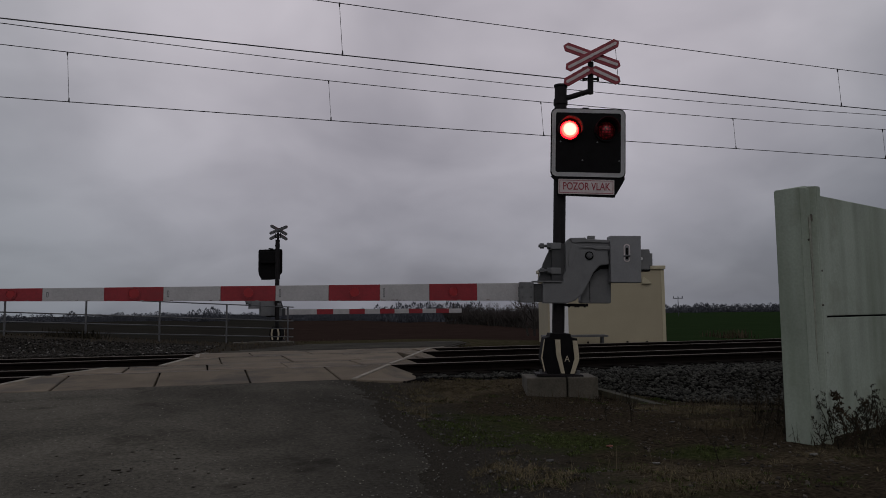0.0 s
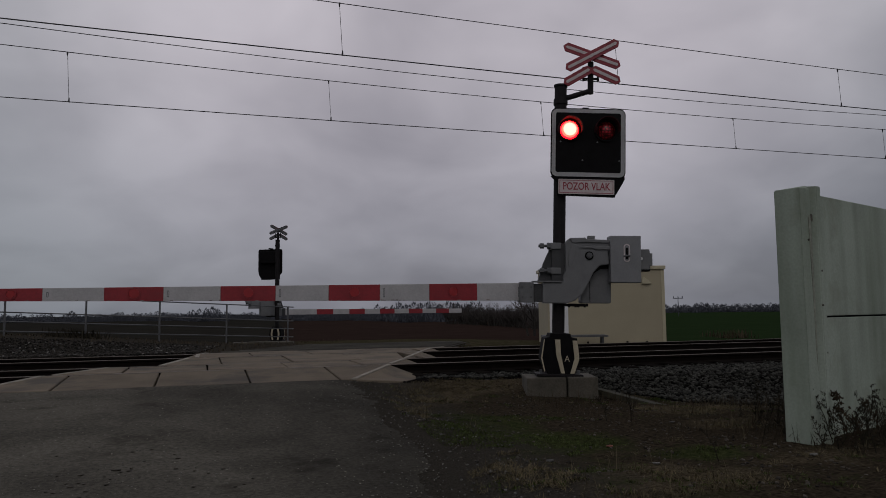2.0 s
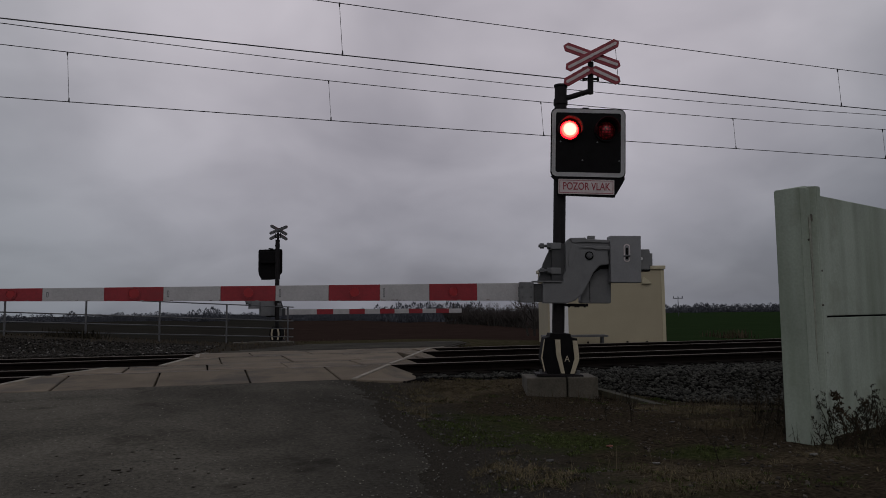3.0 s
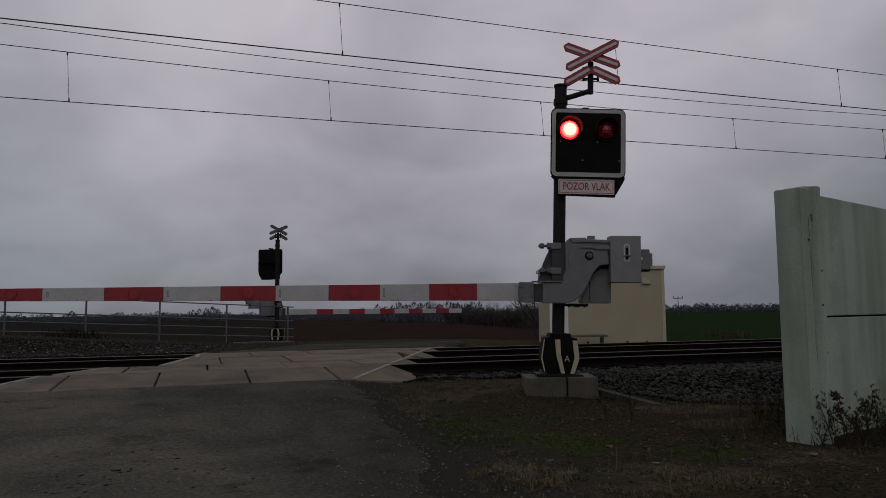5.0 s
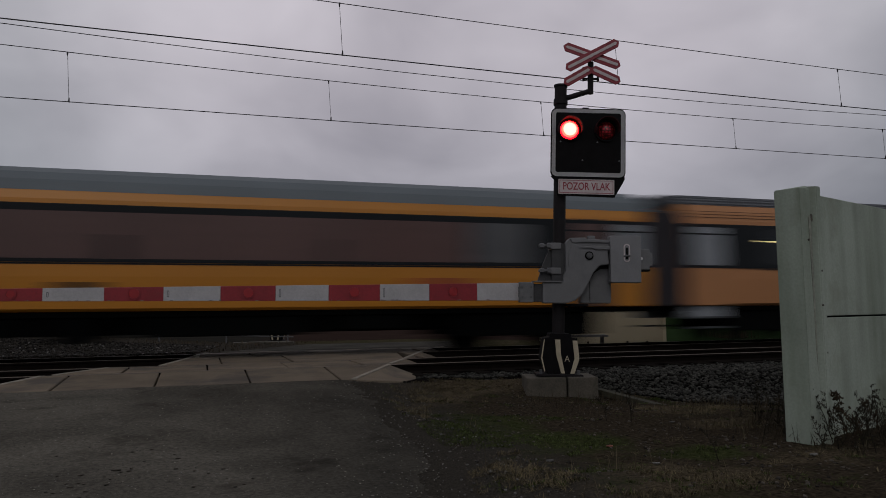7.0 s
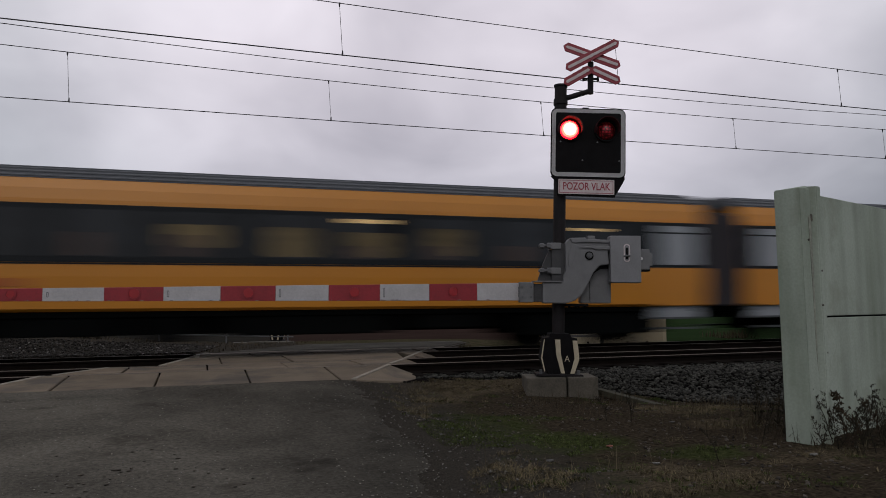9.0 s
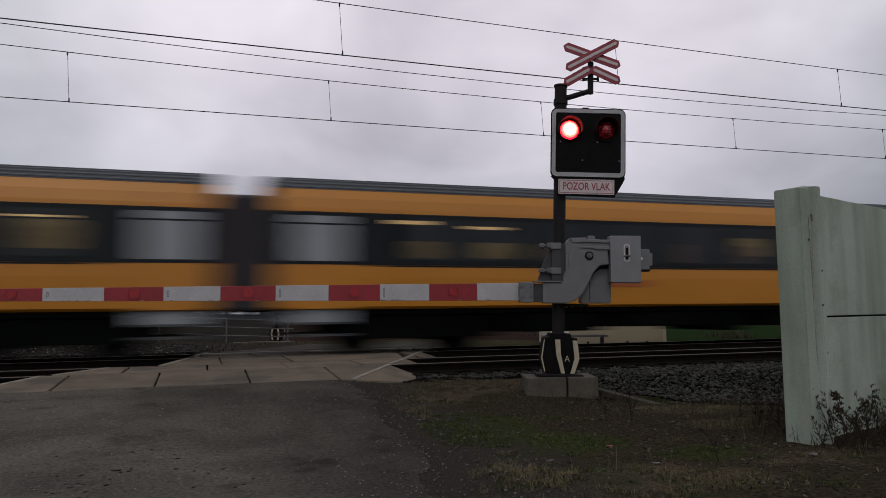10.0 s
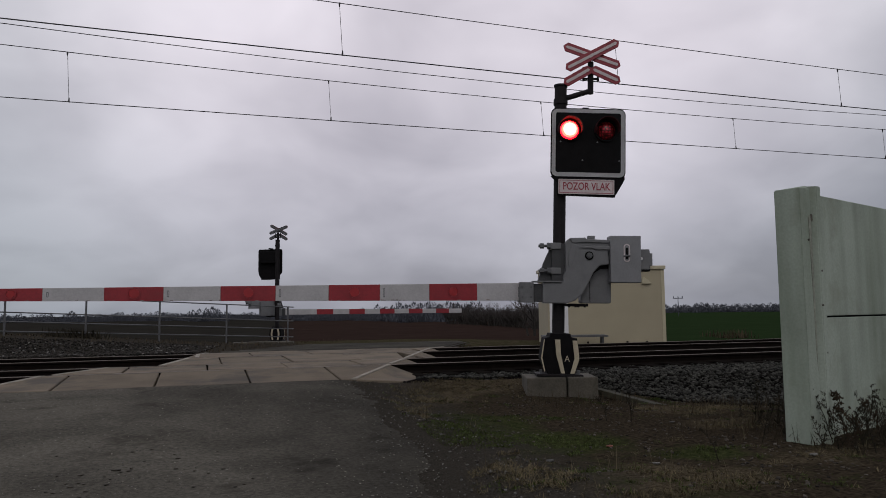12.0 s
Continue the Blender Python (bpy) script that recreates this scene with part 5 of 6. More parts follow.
coaches = [coach(0), coach(1)]
for k in range(5):
    coaches.append(coach(2 + k % 2) if k < 2 else copy_thing(coaches[2 + k % 2], pose(300 + 26.4 * k, FAR_Y, 0)))
TRAIN = [(loco, 0.0)] + [(c, 16.75 + 26.4 * i) for i, c in enumerate(coaches)]


# ---- stones, plants and small things ----
RT, FW = (math.cos(YAW), -math.sin(YAW)), (math.sin(YAW), math.cos(YAW))


def out_at(side, dist):
    """A place dist metres out along the view, side metres to its right."""
    return side * RT[0] + dist * FW[0], side * RT[1] + dist * FW[1]


PHI = (1 + 5 ** 0.5) / 2
ICO_V = np.array([(-1, PHI, 0), (1, PHI, 0), (-1, -PHI, 0), (1, -PHI, 0), (0, -1, PHI), (0, 1, PHI), (0, -1, -PHI), (0, 1, -PHI), (PHI, 0, -1), (PHI, 0, 1), (-PHI, 0, -1), (-PHI, 0, 1)]) / 1.902
ICO_F = np.array([(0, 11, 5), (0, 5, 1), (0, 1, 7), (0, 7, 10), (0, 10, 11), (1, 5, 9), (5, 11, 4), (11, 10, 2), (10, 7, 6), (7, 1, 8), (3, 9, 4), (3, 4, 2), (3, 2, 6), (3, 6, 8), (3, 8, 9), (4, 9, 5), (2, 4, 11), (6, 2, 10), (8, 6, 7), (9, 8, 1)])


def stones(name, places, sizes, material, label, category, flat=0.7, seed=1, jag=(0.5, 1.35)):
    rng = np.random.default_rng(seed)
    n = len(places)
    v = ICO_V[None] * rng.uniform(*jag, (n, 12, 1))
    ang = rng.uniform(0, 2 * np.pi, n)
    c, s = np.cos(ang)[:, None], np.sin(ang)[:, None]
    x, y, z = v[..., 0] * rng.uniform(0.8, 1.4, (n, 1)), v[..., 1], v[..., 2] * flat
    v = np.stack([x * c - y * s, x * s + y * c, z], -1) * np.array(sizes)[:, None, None] + np.array(places)[:, None]
    f = ICO_F[None] + (np.arange(n) * 12)[:, None, None]
    me = bpy.data.meshes.new(name)
    me.vertices.add(n * 12)
    me.vertices.foreach_set("co", v.ravel())
    me.loops.add(n * 60)
    me.loops.foreach_set("vertex_index", f.ravel().astype(np.int32))
    me.polygons.add(n * 20)
    me.polygons.foreach_set("loop_start", np.arange(0, n * 60, 3, dtype=np.int32))
    me.update(calc_edges=True)
    me.materials.append(material)
    return tagged(new(name, me), label, category, kind="stuff")


rng = np.random.default_rng(4)
# shoulder of the nearer track
pl, sz = [], []
while len(pl) < 20000:
    x, y = rng.uniform(3.3, 19), rng.uniform(9.5, 12.65)
    if x < 3.3 + 0.5 * rng.random() or y < shoulder_toe(x) + 0.25 * noise.noise((x * 1.5, 0, 0)):
        continue
    if y > 12.0 and rng.random() < 0.6:
        continue
    pl.append((x, y, bed_z(x, y) + 0.012))
    sz.append(rng.uniform(0.014, 0.040))
stones("ballast", pl, sz, M_BALLAST, "grey crushed stone on the track shoulder", "ballast", seed=2)
# wide stone bed beyond the tracks
pl, sz = [], []
while len(pl) < 13000:
    x, y = rng.uniform(-11, 3), rng.uniform(18.6, 27.5)
    if x > -0.35 + 0.12 * (y - 19) or (y > 24 and rng.random() < (y - 24) / 8):
        continue
    pl.append((x, y, max(height(x, y), -0.22) + 0.02))
    sz.append(rng.uniform(0.018, 0.046))
stones("ballast_beyond", pl, sz, M_BALLAST2, "brown-grey stones beyond the far track", "ballast", seed=3)
pl, sz = [], []
while len(pl) < 380:
    x, y = rng.uniform(-10, 2.2), rng.uniform(18.8, 26.5)
    if x > -0.35 + 0.12 * (y - 19):
        continue
    pl.append((x, y, max(height(x, y), -0.22) + 0.03))
    sz.append(rng.uniform(0.018, 0.042))
stones("pale_stones_beyond", pl, sz, M_PEBBLE, "scattered pale stones beyond the far track", "ballast", seed=9)
# grit on the road and its edge
pl, sz = [], []
while len(pl) < 3000:
    x, y = rng.uniform(-5, 3.2), rng.uniform(2.2, 11.0)
    e = road_right(y)
    edge = abs(x - e - 0.1) < 0.65
    if x > e + 0.75 or (not edge and rng.random() > 0.22) or (edge and rng.random() > 0.34):
        continue
    pl.append((x, y, height(x, y) + 0.02))
    sz.append(rng.uniform(0.003, 0.0085) * (1.5 if edge and rng.random() < 0.5 else 1))
stones("road_grit", pl, sz, M_PEBBLE, "loose pale grit on the asphalt", "grit", seed=5)
pl, sz = [], []
while len(pl) < 8500:
    x, y = rng.uniform(-5.5, 2.6), 2.0 + 9.0 * rng.random() ** 1.3
    if x > road_right(y) - 0.05 or noise.noise((x * 0.8, y * 0.8, 2.0)) + 0.5 * noise.noise((x * 3, y * 3, 4.0)) < -0.35 + 0.7 * (rng.random() - 0.5):
        continue
    pl.append((x, y, height(x, y) + 0.020 + 0.010 * noise.noise((x * 0.7, y * 0.7, 0))))
    sz.append(0.003 + 0.0075 * rng.random() ** 2.5)
stones("asphalt_chippings", pl, sz, M_GRIT, "worn stone chippings standing out of the asphalt", "grit", seed=15)
pl, sz = [], []
for cx, cy, n in ((-0.4, 7.0, 14), (0.1, 6.3, 10), (-0.9, 6.4, 16), (0.3, 7.3, 6), (0.3, 5.0, 12), (-1.4, 5.4, 10), (1.2, 5.0, 12)):
    for _ in range(n):
        x, y = cx + rng.normal(0, 0.35), cy + rng.normal(0, 0.3)
        pl.append((x, y, height(x, y) + 0.024))
        sz.append(rng.uniform(0.010, 0.026))
stones("dead_leaves", pl, sz, M_LEAF, "dark wet leaf scraps on the asphalt", "leaves", flat=0.25, seed=6)


def blades(name, places, lengths, material, label, seed, lean=0.6, width=0.0045, flattest=0.05):
    rg = np.random.default_rng(seed)
    n = len(places)
    p = np.array(places)
    L = np.array(lengths)
    a = rg.uniform(0, 2 * np.pi, n)
    k = np.abs(rg.normal(0, lean, n)).clip(flattest, 1.42)
    side = np.stack([-np.sin(a), np.cos(a), np.zeros(n)], -1) * (width * rg.uniform(0.5, 1.3, n))[:, None]
    way = np.stack([np.cos(a) * np.sin(k), np.sin(a) * np.sin(k), np.cos(k)], -1) * L[:, None]
    mid = p + way * 0.55 + np.array((0, 0, 0.0))
    tip = p + way * np.array((1, 1, 0.86))
    v = np.stack([p - side, p + side, mid + side * 0.7, mid - side * 0.7, tip], 1)
    base = np.arange(n) * 5
    verts = [tuple(q) for q in v.reshape(-1, 3)]
    faces = []
    for b in base.tolist():
        faces.append((b, b + 1, b + 2, b + 3))
        faces.append((b + 3, b + 2, b + 4))
    return tagged(raw(name, verts, faces, material), label, "grass", kind="stuff")


def verge_spots(n, keep, seed, x0=1.9, x1=10.5, y0=2.4, y1=11.4):
    rg = random.Random(seed)
    out = []
    while len(out) < n:
        x, y = rg.uniform(x0, x1), rg.uniform(y0, y1)
        if x < road_right(y) + 0.15 or (x > 6 and y > shoulder_toe(x) + 0.2):
            continue
        if keep(x, y, rg):
            out.append((x, y, height(x, y) - 0.004))
    return out


def clump(x, y, spots):
    return sum(k * math.exp(-((x - cx) / wx) ** 2 - ((y - cy) / wy) ** 2) for cx, cy, wx, wy, k in spots)


GREEN = [(2.45, 7.4, 0.4, 0.55, 0.9), (2.9, 6.8, 0.8, 0.6, 0.7), (2.9, 8.4, 0.5, 0.6, 0.5), (3.3, 6.3, 0.6, 0.4, 0.6), (4.2, 5.5, 0.35, 0.25, 0.7), (2.9, 5.0, 0.5, 0.25, 0.5), (3.2, 4.5, 0.6, 0.25, 0.4), (3.4, 8.0, 0.8, 0.5, 0.35)]
DRY = [(2.2, 5.5, 0.25, 0.3, 0.8), (2.4, 5.0, 0.3, 0.35, 0.9), (3.0, 10.0, 0.6, 0.5, 0.7), (3.9, 10.8, 1.1, 0.35, 0.9), (2.6, 8.9, 0.3, 0.6, 0.4), (3.3, 5.05, 0.4, 0.2, 0.7), (3.6, 4.6, 0.5, 0.25, 0.7), (2.8, 4.4, 0.5, 0.2, 0.5), (5.5, 6.8, 0.7, 0.35, 0.6), (6.1, 8.2, 0.8, 0.5, 0.8), (5.0, 5.0, 0.6, 0.3, 0.4)]
BARE = [(4.2, 6.9, 0.8, 0.6, 0.7), (4.2, 8.6, 1.1, 0.5, 0.6), (5.0, 6.0, 0.5, 0.4, 0.5), (2.1, 6.2, 0.25, 0.4, 0.5)]
for words, spots in (("green_cover", GREEN), ("dry_cover", DRY)):
    layer = ground.data.attributes.new(words, "FLOAT", "POINT")
    layer.data.foreach_set("value", [clump(v.co.x, v.co.y, spots) - 0.5 * clump(v.co.x, v.co.y, BARE) + 0.25 * smooth(22, 26, v.co.y) if 0 < v.co.y < 45 else 0.0 for v in ground.data.vertices])
green = verge_spots(46000, lambda x, y, r: clump(x, y, GREEN) - clump(x, y, BARE) + 0.7 * noise.noise((x * 1.6, y * 2.0, 3.0)) + 0.7 * noise.noise((x * 5, y * 6, 1)) + 0.3 * noise.noise((x * 14, y * 14, 2)) > 0.3 + 0.4 * r.random(), 21)
rg = random.Random(1)
blades("grass", green, [rg.uniform(0.008, 0.032) for _ in green], M_GRASS, "short dull green winter grass", 31, 1.3, 0.0045, 0.5)
dry = verge_spots(38000, lambda x, y, r: clump(x, y, DRY) - clump(x, y, BARE) + 0.6 * noise.noise((x * 1.8, y * 2.2, 9.0)) + 0.7 * noise.noise((x * 5, y * 6, 7)) + 0.3 * noise.noise((x * 13, y * 13, 5)) > 0.35 + 0.4 * r.random(), 22)
blades("dry_grass", dry, [rg.uniform(0.015, 0.07) for _ in dry], M_STRAW, "matted straw-coloured dead grass", 32, 1.9, 0.003, 0.75)
stalks = verge_spots(420, lambda x, y, r: clump(x, y, DRY) + 0.5 * noise.noise((x * 2, y * 2, 12.0)) > 0.3, 27, 2.2, 7.5, 3.6, 9.0)
blades("loose_stalks", stalks, [rg.uniform(0.08, 0.24) for _ in stalks], M_PALESTALK, "pale broken stalks lying in the grass", 37, 1.1, 0.003, 0.3)
tall = verge_spots(2600, lambda x, y, r: x > 4.6 + 0.5 * (7 - y) * 0.3 and noise.noise((x * 0.9, y * 0.9, 5.0)) > -0.1, 23, 4.2, 9.5, 3.2, 9.6)
blades("tall_dry_grass", tall, [rg.uniform(0.08, 0.26) for _ in tall], M_DULLSTRAW, "brown tufts of dead grass by the fence", 33, 0.5, 0.0035)
far_tufts = []
while len(far_tufts) < 2500:
    x, y = rg.uniform(-9, 10), rg.uniform(21, 34)
    if x > 9 or road_right(y) - 6.2 < x < road_right(y) + 0.3 or (x < 0 and y < 27):
        continue
    far_tufts.append((x, y, height(x, y) - 0.01))
blades("rough_grass_beyond", far_tufts, [rg.uniform(0.05, 0.17) for _ in far_tufts], M_DULLSTRAW, "rough brown grass beyond the tracks", 34, 1.0, 0.012)

# clods, stones and litter in the grass
pl = verge_spots(6500, lambda x, y, r: r.random() < 0.25 + 0.75 * smooth(0.8, 0.1, x - road_right(y)) or noise.noise((x * 2, y * 2, 6.0)) > 0.15, 24, 1.9, 8.5)
stones("clods", [(x, y, z + 0.006) for x, y, z in pl], [0.004 + 0.014 * rg.random() ** 3 for _ in pl], M_CLOD, "small stones and clods in the verge", "stones", seed=8)
for x, y, c, words in ((2.75, 5.6, M_PEBBLE, "pale pebble on the verge"), (3.5, 5.2, M_PEBBLE, "pale pebble on the verge"), (3.55, 6.0, M_SCRAP, "torn reddish scrap of litter"), (5.0, 7.1, M_PEBBLE, "white scrap of litter"), (4.9, 5.0, M_PEBBLE, "white scrap of litter")):
    bm = B()
    bmesh.ops.create_icosphere(bm, subdivisions=1, radius=0.028)
    for v in bm.verts:
        v.co = Vector((v.co.x * 1.5, v.co.y, v.co.z * 0.4)) * rg.uniform(0.75, 1.2)
    tagged(part("litter", bm, c), words, "litter").location = (x, y, height(x, y) + 0.012)

# the plank beside the foundation
bm = B()
box(bm, -0.66, -0.08, -0.04, 0.66, 0.08, 0.04, 0.010)
plank = tagged(part("plank", bm, M_WOOD), "weathered mossy plank lying on the bank", "plank")
plank.matrix_world = look((5.93, 9.52, -0.375), (6.15, 9.09, -0.45)) @ pose(0, 0, 0, 0, 90, 0) @ pose(0, 0, 0, 90, 0, 0)


# dead weeds by the fence
def weed(seed, h, leafy=False):
    rg = random.Random(seed)
    e = group_at("dead_weed", pose(0, 0, -50), "bushy dead weed with curled brown leaves" if leafy else "dark dried weed stalk with clumped seed heads", "weed", "weeds by the fence")
    stem, seeds = B(), B()
    p = Vector((0, 0, -0.03))
    d = Vector((rg.uniform(-0.18, 0.18), rg.uniform(-0.18, 0.18), 1)).normalized()
    n = 9
    for i in range(n):
        q = p + d * h / n
        tube(stem, p, q, 0.0055 * (1 - i / (n + 3)), 0.0055 * (1 - (i + 1) / (n + 3)), 5)
        if i > 1:
            for _ in range(3 if leafy else 2):
                a = rg.uniform(0, 6.28)
                w = (Vector((math.cos(a), math.sin(a), 0)) * rg.uniform(0.5, 1.0) + Vector((0, 0, 0.8))).normalized()
                l = rg.uniform(0.05, 0.16) * (1.1 - i / n) * (1.3 if leafy else 1)
                tube(stem, q, q + w * l, 0.003, 0.0015, 4)
                if leafy:
                    for _ in range(rg.randint(3, 7)):
                        c = q + w * l * rg.uniform(0.2, 1.1) + Vector((rg.gauss(0, 0.014), rg.gauss(0, 0.014), rg.gauss(0, 0.014)))
                        turn = Matrix.Rotation(rg.uniform(0, 3.1), 4, "X") @ Matrix.Rotation(rg.uniform(0, 3.1), 4, "Z")
                        bmesh.ops.create_icosphere(seeds, subdivisions=1, radius=rg.uniform(0.008, 0.018), matrix=Matrix.Translation(c) @ turn @ Matrix.Diagonal((0.25, 0.6, rg.uniform(1.0, 1.8), 1)))
                    continue
                for _ in range(rg.randint(5, 11)):
                    c = q + w * l * rg.uniform(0.3, 1.05) + Vector((rg.gauss(0, 0.008), rg.gauss(0, 0.008), rg.gauss(0, 0.008)))
                    bmesh.ops.create_icosphere(seeds, subdivisions=1, radius=rg.uniform(0.0018, 0.004), matrix=Matrix.Translation(c) @ Matrix.Diagonal((1, 1, rg.uniform(1, 2.6), 1)))
        p = q
        d = (d + Vector((rg.gauss(0, 0.12), rg.gauss(0, 0.12), 0))).normalized()
    tagged(part("stem", stem, M_WEED, e), kind="stuff")
    tagged(part("dead_leaves" if leafy else "seed_head", seeds, M_DRYLEAF if leafy else M_WEED, e), kind="stuff")
    return e


protos = [weed(s, h) for s, h in ((1, 0.55), (2, 0.42), (3, 0.34), (4, 0.5))]
WEEDS = [(5.42, 5.28), (5.60, 5.33), (5.36, 5.18), (5.75, 5.30), (5.90, 5.36), (6.02, 5.28), (6.15, 5.45), (6.30, 5.38), (6.42, 5.52), (6.60, 5.5), (5.98, 5.02), (6.2, 5.1), (6.45, 5.2), (6.7, 5.35), (6.05, 5.16), (6.28, 5.22), (6.5, 5.36), (5.5, 5.05), (6.8, 5.6)]
for i, (x, y) in enumerate(WEEDS):
    small = i < 4 or i == 17
    pr = protos[(2 if small else 0) + i % 2] if small else protos[(0, 3, 1)[i % 3]]
    m = Matrix.Translation((x, y, height(x, y))) @ pose(0, 0, 0, rg.uniform(-10, 10), rg.uniform(-14, 14), 67 * i)
    if i < 2:
        protos[i * 3].matrix_world = m
    elif i < 4:
        protos[i - 1].matrix_world = m
    else:
        copy_thing(pr, m)
for i in range(36):
    x = 5.12 + 1.9 * rg.random()
    y = 5.20 + 0.10 * (x - 5.3) + rg.uniform(-0.35, 0.22)
    copy_thing(protos[i % 4], Matrix.Translation((x, y, height(x, y) - rg.uniform(0.02, 0.14))) @ pose(0, 0, 0, rg.uniform(-22, 22), rg.uniform(-22, 22), 53 * i))
bush = weed(9, 0.55, True)
BUSHES = [(5.44, 5.16, 1.0), (5.64, 5.14, 0.75), (5.80, 5.10, 0.9), (5.32, 5.0, 0.4), (5.60, 4.85, 0.5), (5.2, 4.95, 0.35)]
for i, (x, y, k) in enumerate(BUSHES):
    m = Matrix.Translation((x, y, height(x, y))) @ pose(0, 0, 0, rg.uniform(-12, 12), rg.uniform(-16, 16), 71 * i) @ Matrix.Scale(k, 4)
    if i:
        copy_thing(bush, m)
    else:
        bush.matrix_world = m
for i in range(26):
    x = rg.uniform(5.2, 7.4)
    y = 5.9 + 0.55 * (x - 5.2) + rg.uniform(-0.5, 0.9)
    copy_thing(protos[i % 4], Matrix.Translation((x, y, height(x, y) - rg.uniform(0.05, 0.2))) @ pose(0, 0, 0, rg.uniform(-18, 18), rg.uniform(-18, 18), 41 * i))
for x, y in ((4.35, 7.4), (4.6, 7.3), (4.1, 5.2), (4.9, 5.6)):
    copy_thing(protos[2], Matrix.Translation((x, y, height(x, y))) @ pose(0, 0, 0, 8, -10, x * 90))


# bare shrubs and trees beyond the tracks
def shrub(name, x, y, h, seed, label, spread=0.75, stems=7):
    rg = random.Random(seed)
    e = group_at(name, pose(x, y, height(x, y)), label, "shrub" if name == "bare_shrub" else "tree", "shrubs beyond the tracks" if name == "bare_shrub" else "")
    trunk, crown = B(), B()

    def grow(p, d, l, r, depth):
        q = p + d * l
        tube(trunk if depth < 2 else crown, p, q, r, r * 0.6, 4 if depth < 2 else 3)
        if depth == 4:
            return
        for _ in range((4, 4, 3, 3)[depth]):
            a = Vector((rg.gauss(0, 1), rg.gauss(0, 1), rg.gauss(0.35, 0.6)))
            grow(p + d * l * rg.uniform(0.45, 1.0), (d + a * 0.42).normalized(), l * rg.uniform(0.45, 0.75), r * 0.5, depth + 1)

    for _ in range(stems):
        d = Vector((rg.gauss(0, spread), rg.gauss(0, spread), 1.3)).normalized()
        grow(Vector((rg.gauss(0, 0.25 * h * spread), rg.gauss(0, 0.2), -0.1)), d, h * rg.uniform(0.28, 0.42), 0.018 * h, 0)
    part("trunk", trunk, M_BARK, e)
    part("crown", crown, M_TWIG, e)
    return e


base_shrubs = []
for i in range(34):
    px = 796 + i * 4.9 + 3 * math.sin(i * 5.1)
    dist = 156 - i * 1.7 + 5 * math.sin(i * 3.7)
    x, y = out_at((px - 784) / 1297 * dist, dist)
    h = 3.0 + 0.75 * math.sin(i * 2.3) + i * 0.10
    if i < 4:
        base_shrubs.append(shrub("bare_shrub", x, y, 5.6, 40 + i, "tangled bare winter shrub at the field edge", 0.6, 8))
    else:
        copy_thing(base_shrubs[i % 4], pose(x, y, height(x, y) - 0.3 - 0.5 * math.sin(i * 1.9) ** 2, 0, 0, i * 77))
x, y = out_at((938 - 784) / 1297 * 50, 50)
shrub("bare_tree", x, y, 5.4, 60, "small bare tree behind the cabin", 0.25, 2)


def far_woods(name, spans, label, seed):
    """Rows of far bare trees: a fan of many fine twigs for each crown over low scrub."""
    rg = random.Random(seed)
    pl, ln = [], []
    for p0, p1, dist, tops, n in spans:
        for k in range(n):
            px = p0 + (p1 - p0) * (k + rg.random()) / n
            d = dist * rg.uniform(0.94, 1.08)
            x, y = out_at((px - 784) / 1297 * d, d)
            h = tops * rg.uniform(0.55, 1.15)
            w = h * rg.uniform(0.4, 0.75)
            for _ in range(150):
                t = rg.random() ** 1.3
                a = rg.uniform(0, 6.28)
                rr = w * math.sin(math.pi * min(1, 0.35 + t * 0.62)) * rg.random() ** 0.5
                pl.append((x + rr * math.cos(a), y + rr * math.sin(a), -1.65 + h * 0.86 * t))
                ln.append(h * rg.uniform(0.10, 0.26) * (1.25 - 0.6 * t))
    wood = blades(name, pl, ln, M_FARHAZE, label, seed, 0.55, 0.0004 * spans[0][2])
    return tagged(wood, label, "woods", kind="stuff")


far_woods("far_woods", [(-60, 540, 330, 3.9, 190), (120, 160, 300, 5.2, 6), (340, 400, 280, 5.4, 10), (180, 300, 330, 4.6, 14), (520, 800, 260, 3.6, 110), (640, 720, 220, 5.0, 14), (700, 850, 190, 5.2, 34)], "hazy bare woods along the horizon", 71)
far_woods("far_woods_right", [(1150, 1620, 600, 7.0, 220), (1350, 1400, 560, 9.5, 6), (1230, 1260, 590, 8.2, 5)], "woods beyond the green field, coloured for blue-grey haze", 72)
bits = []
for px, dist, n in ((1285, 31, 90), (1310, 31, 90), (1255, 33, 40)):
    for _ in range(n):
        x, y = out_at((px - 784) / 1297 * dist + rg.gauss(0, 0.25), dist + rg.gauss(0, 0.3))
        bits.append((x, y, height(x, y) - 0.02))
blades("brown_tuft", bits, [rg.uniform(0.15, 0.55) for _ in bits], M_DULLSTRAW, "brown weeds at the edge of the green field", 35, 0.35, 0.015)
x, y = out_at((1198 - 784) / 1297 * 300, 300)
pole = group_at("power_pole", pose(x, y, -1.6, 0, 0, -18), "distant power pole with crossarms", "pole")
part("shaft", tube(B(), (0, 0, 0), (0, 0, 7.6), 0.2, 0.12, 8), M_FARHAZE, pole)
part("crossarm", box(B(), -2.0, -0.1, 7.0, 2.0, 0.1, 7.3), M_FARHAZE, pole)
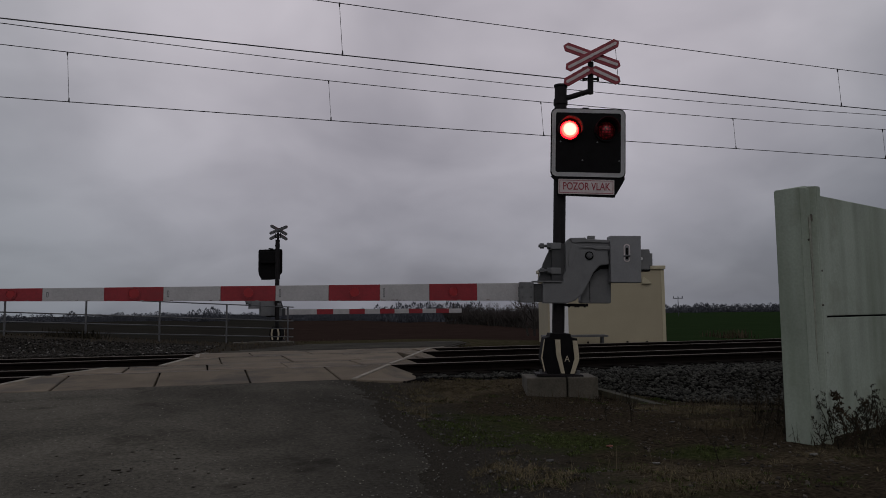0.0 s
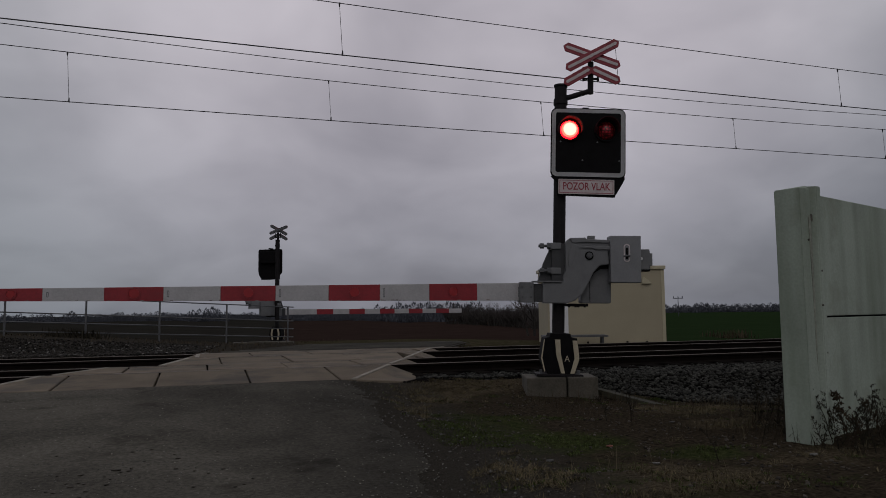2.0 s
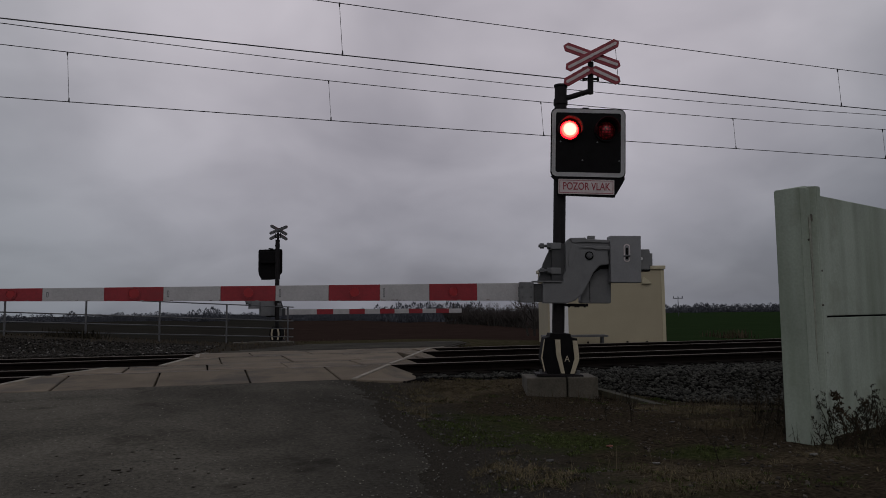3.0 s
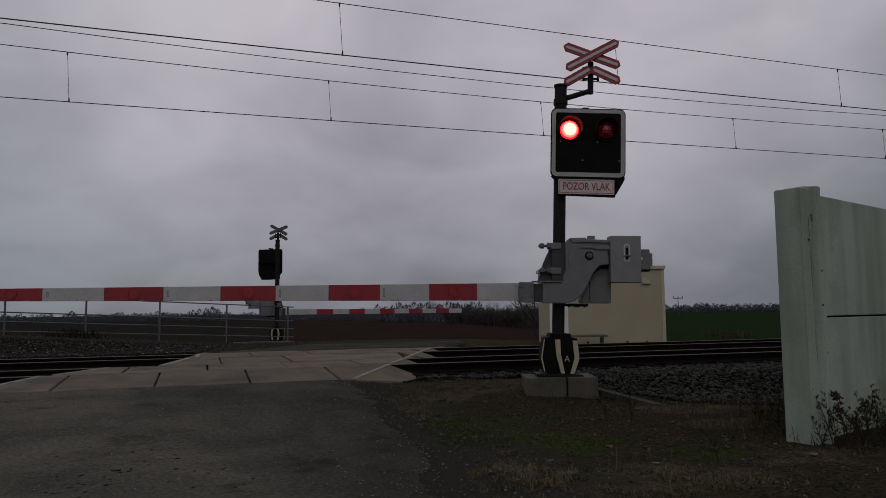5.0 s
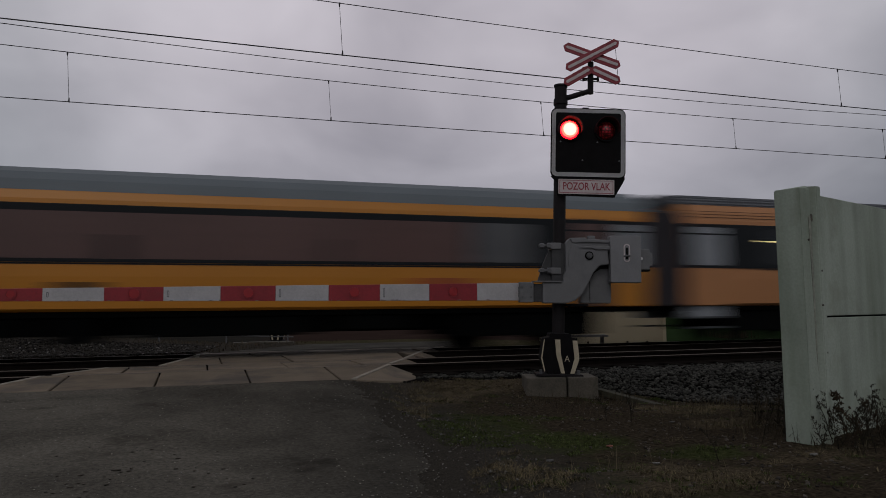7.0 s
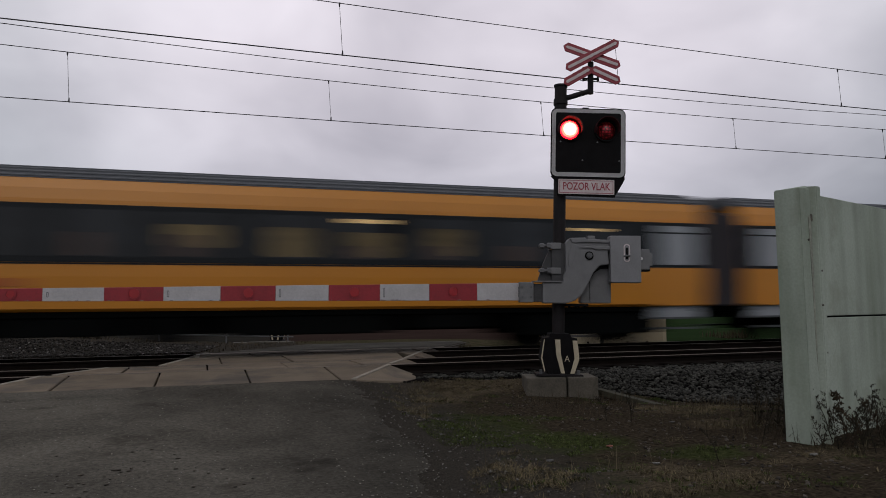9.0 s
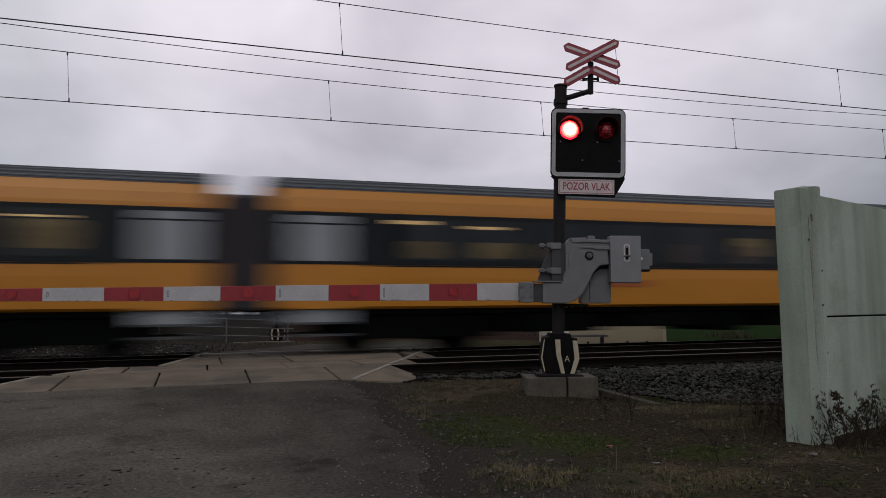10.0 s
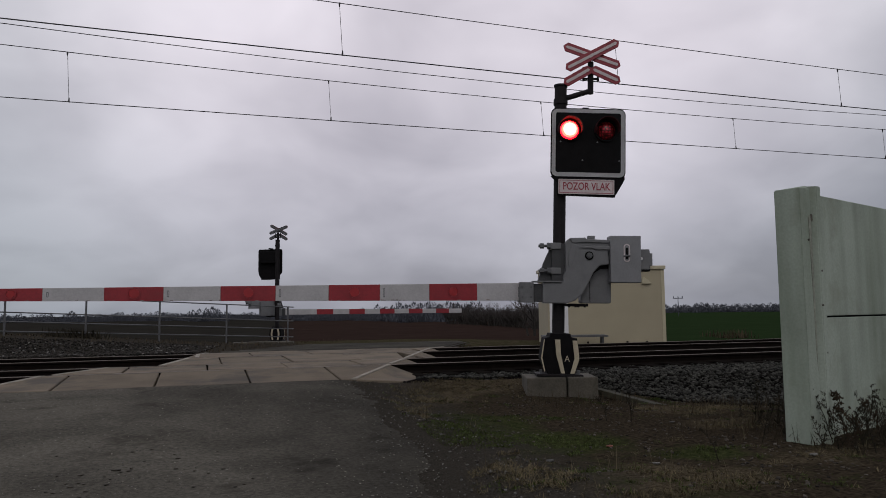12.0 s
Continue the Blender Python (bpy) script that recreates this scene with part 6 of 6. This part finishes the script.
for u in (-1.8, 0.0, 1.8):
    part("insulator", box(B(), u - 0.15, -0.1, 7.3, u + 0.15, 0.1, 7.9), M_FARHAZE, pole)

# cable trough and foot block by the far mast
x, y = out_at((466 - 784) / 1297 * 30.5, 30.5)
trough = group_at("cable_trough", pose(x, y, height(x, y), 0, 0, -8), "dark concrete cable trough with lids by the far mast", "cable trough")
for k in range(4):
    part("lid", box(B(), -1.2 + k * 0.62, -0.3, -0.1, -0.62 + k * 0.62, 0.3, 0.07 + 0.01 * (k % 2), 0.015), M_FOUND, trough)
far_foot = tagged(part("mast_footing", box(B(), -0.45, -0.4, -0.35, 0.45, 0.4, 0.0, 0.02), M_FOUND), "concrete footing under the far mast", "foundation")
far_foot.matrix_world = pose(3.11, 32.86, -0.25, 0, 0, 20)
bits = []
for _ in range(700):
    px = rg.gauss(132, 26)
    d = 27.5 + rg.gauss(0, 0.5)
    x, y = out_at((px - 784) / 1297 * d, d)
    bits.append((x, y, height(x, y) - 0.02))
blades("bramble", bits, [rg.uniform(0.15, 0.5) for _ in bits], M_WEED, "dark low bramble on the stone bank", 36, 0.7, 0.02)


def motions():
    """The train runs through, gaining a little speed at the end; the lamps take turns."""
    times = [i * 1.0 for i in range(13)]
    for thing, back in TRAIN:
        walk(thing, [(t, pose(NOSE_AT - SPEED * (t - NOSE_T) - 0.21 * max(0.0, t - 10.0) + back, FAR_Y, 0)) for t in times])
    # left lamp lit first; each change turns the ball half round in a tenth of a second
    to_right = [0.27 + 0.993 * n for n in range(12)]
    to_left = [0.76 + 0.993 * n for n in range(12)]
    changes = sorted(t for t in to_right + to_left if t < 11.9)
    for k, ball in enumerate(lamps):
        home = ball.location.copy()
        angle = 180.0 * k
        rows = [(0.0, pose(*home, 0, 0, angle))]
        for t in changes:
            for step in range(4):
                rows.append((t - 0.05 + step / 30, pose(*home, 0, 0, angle + 60 * step)))
            angle += 180.0
        rows.append((12.0, pose(*home, 0, 0, angle)))
        walk(ball, rows)


motions()
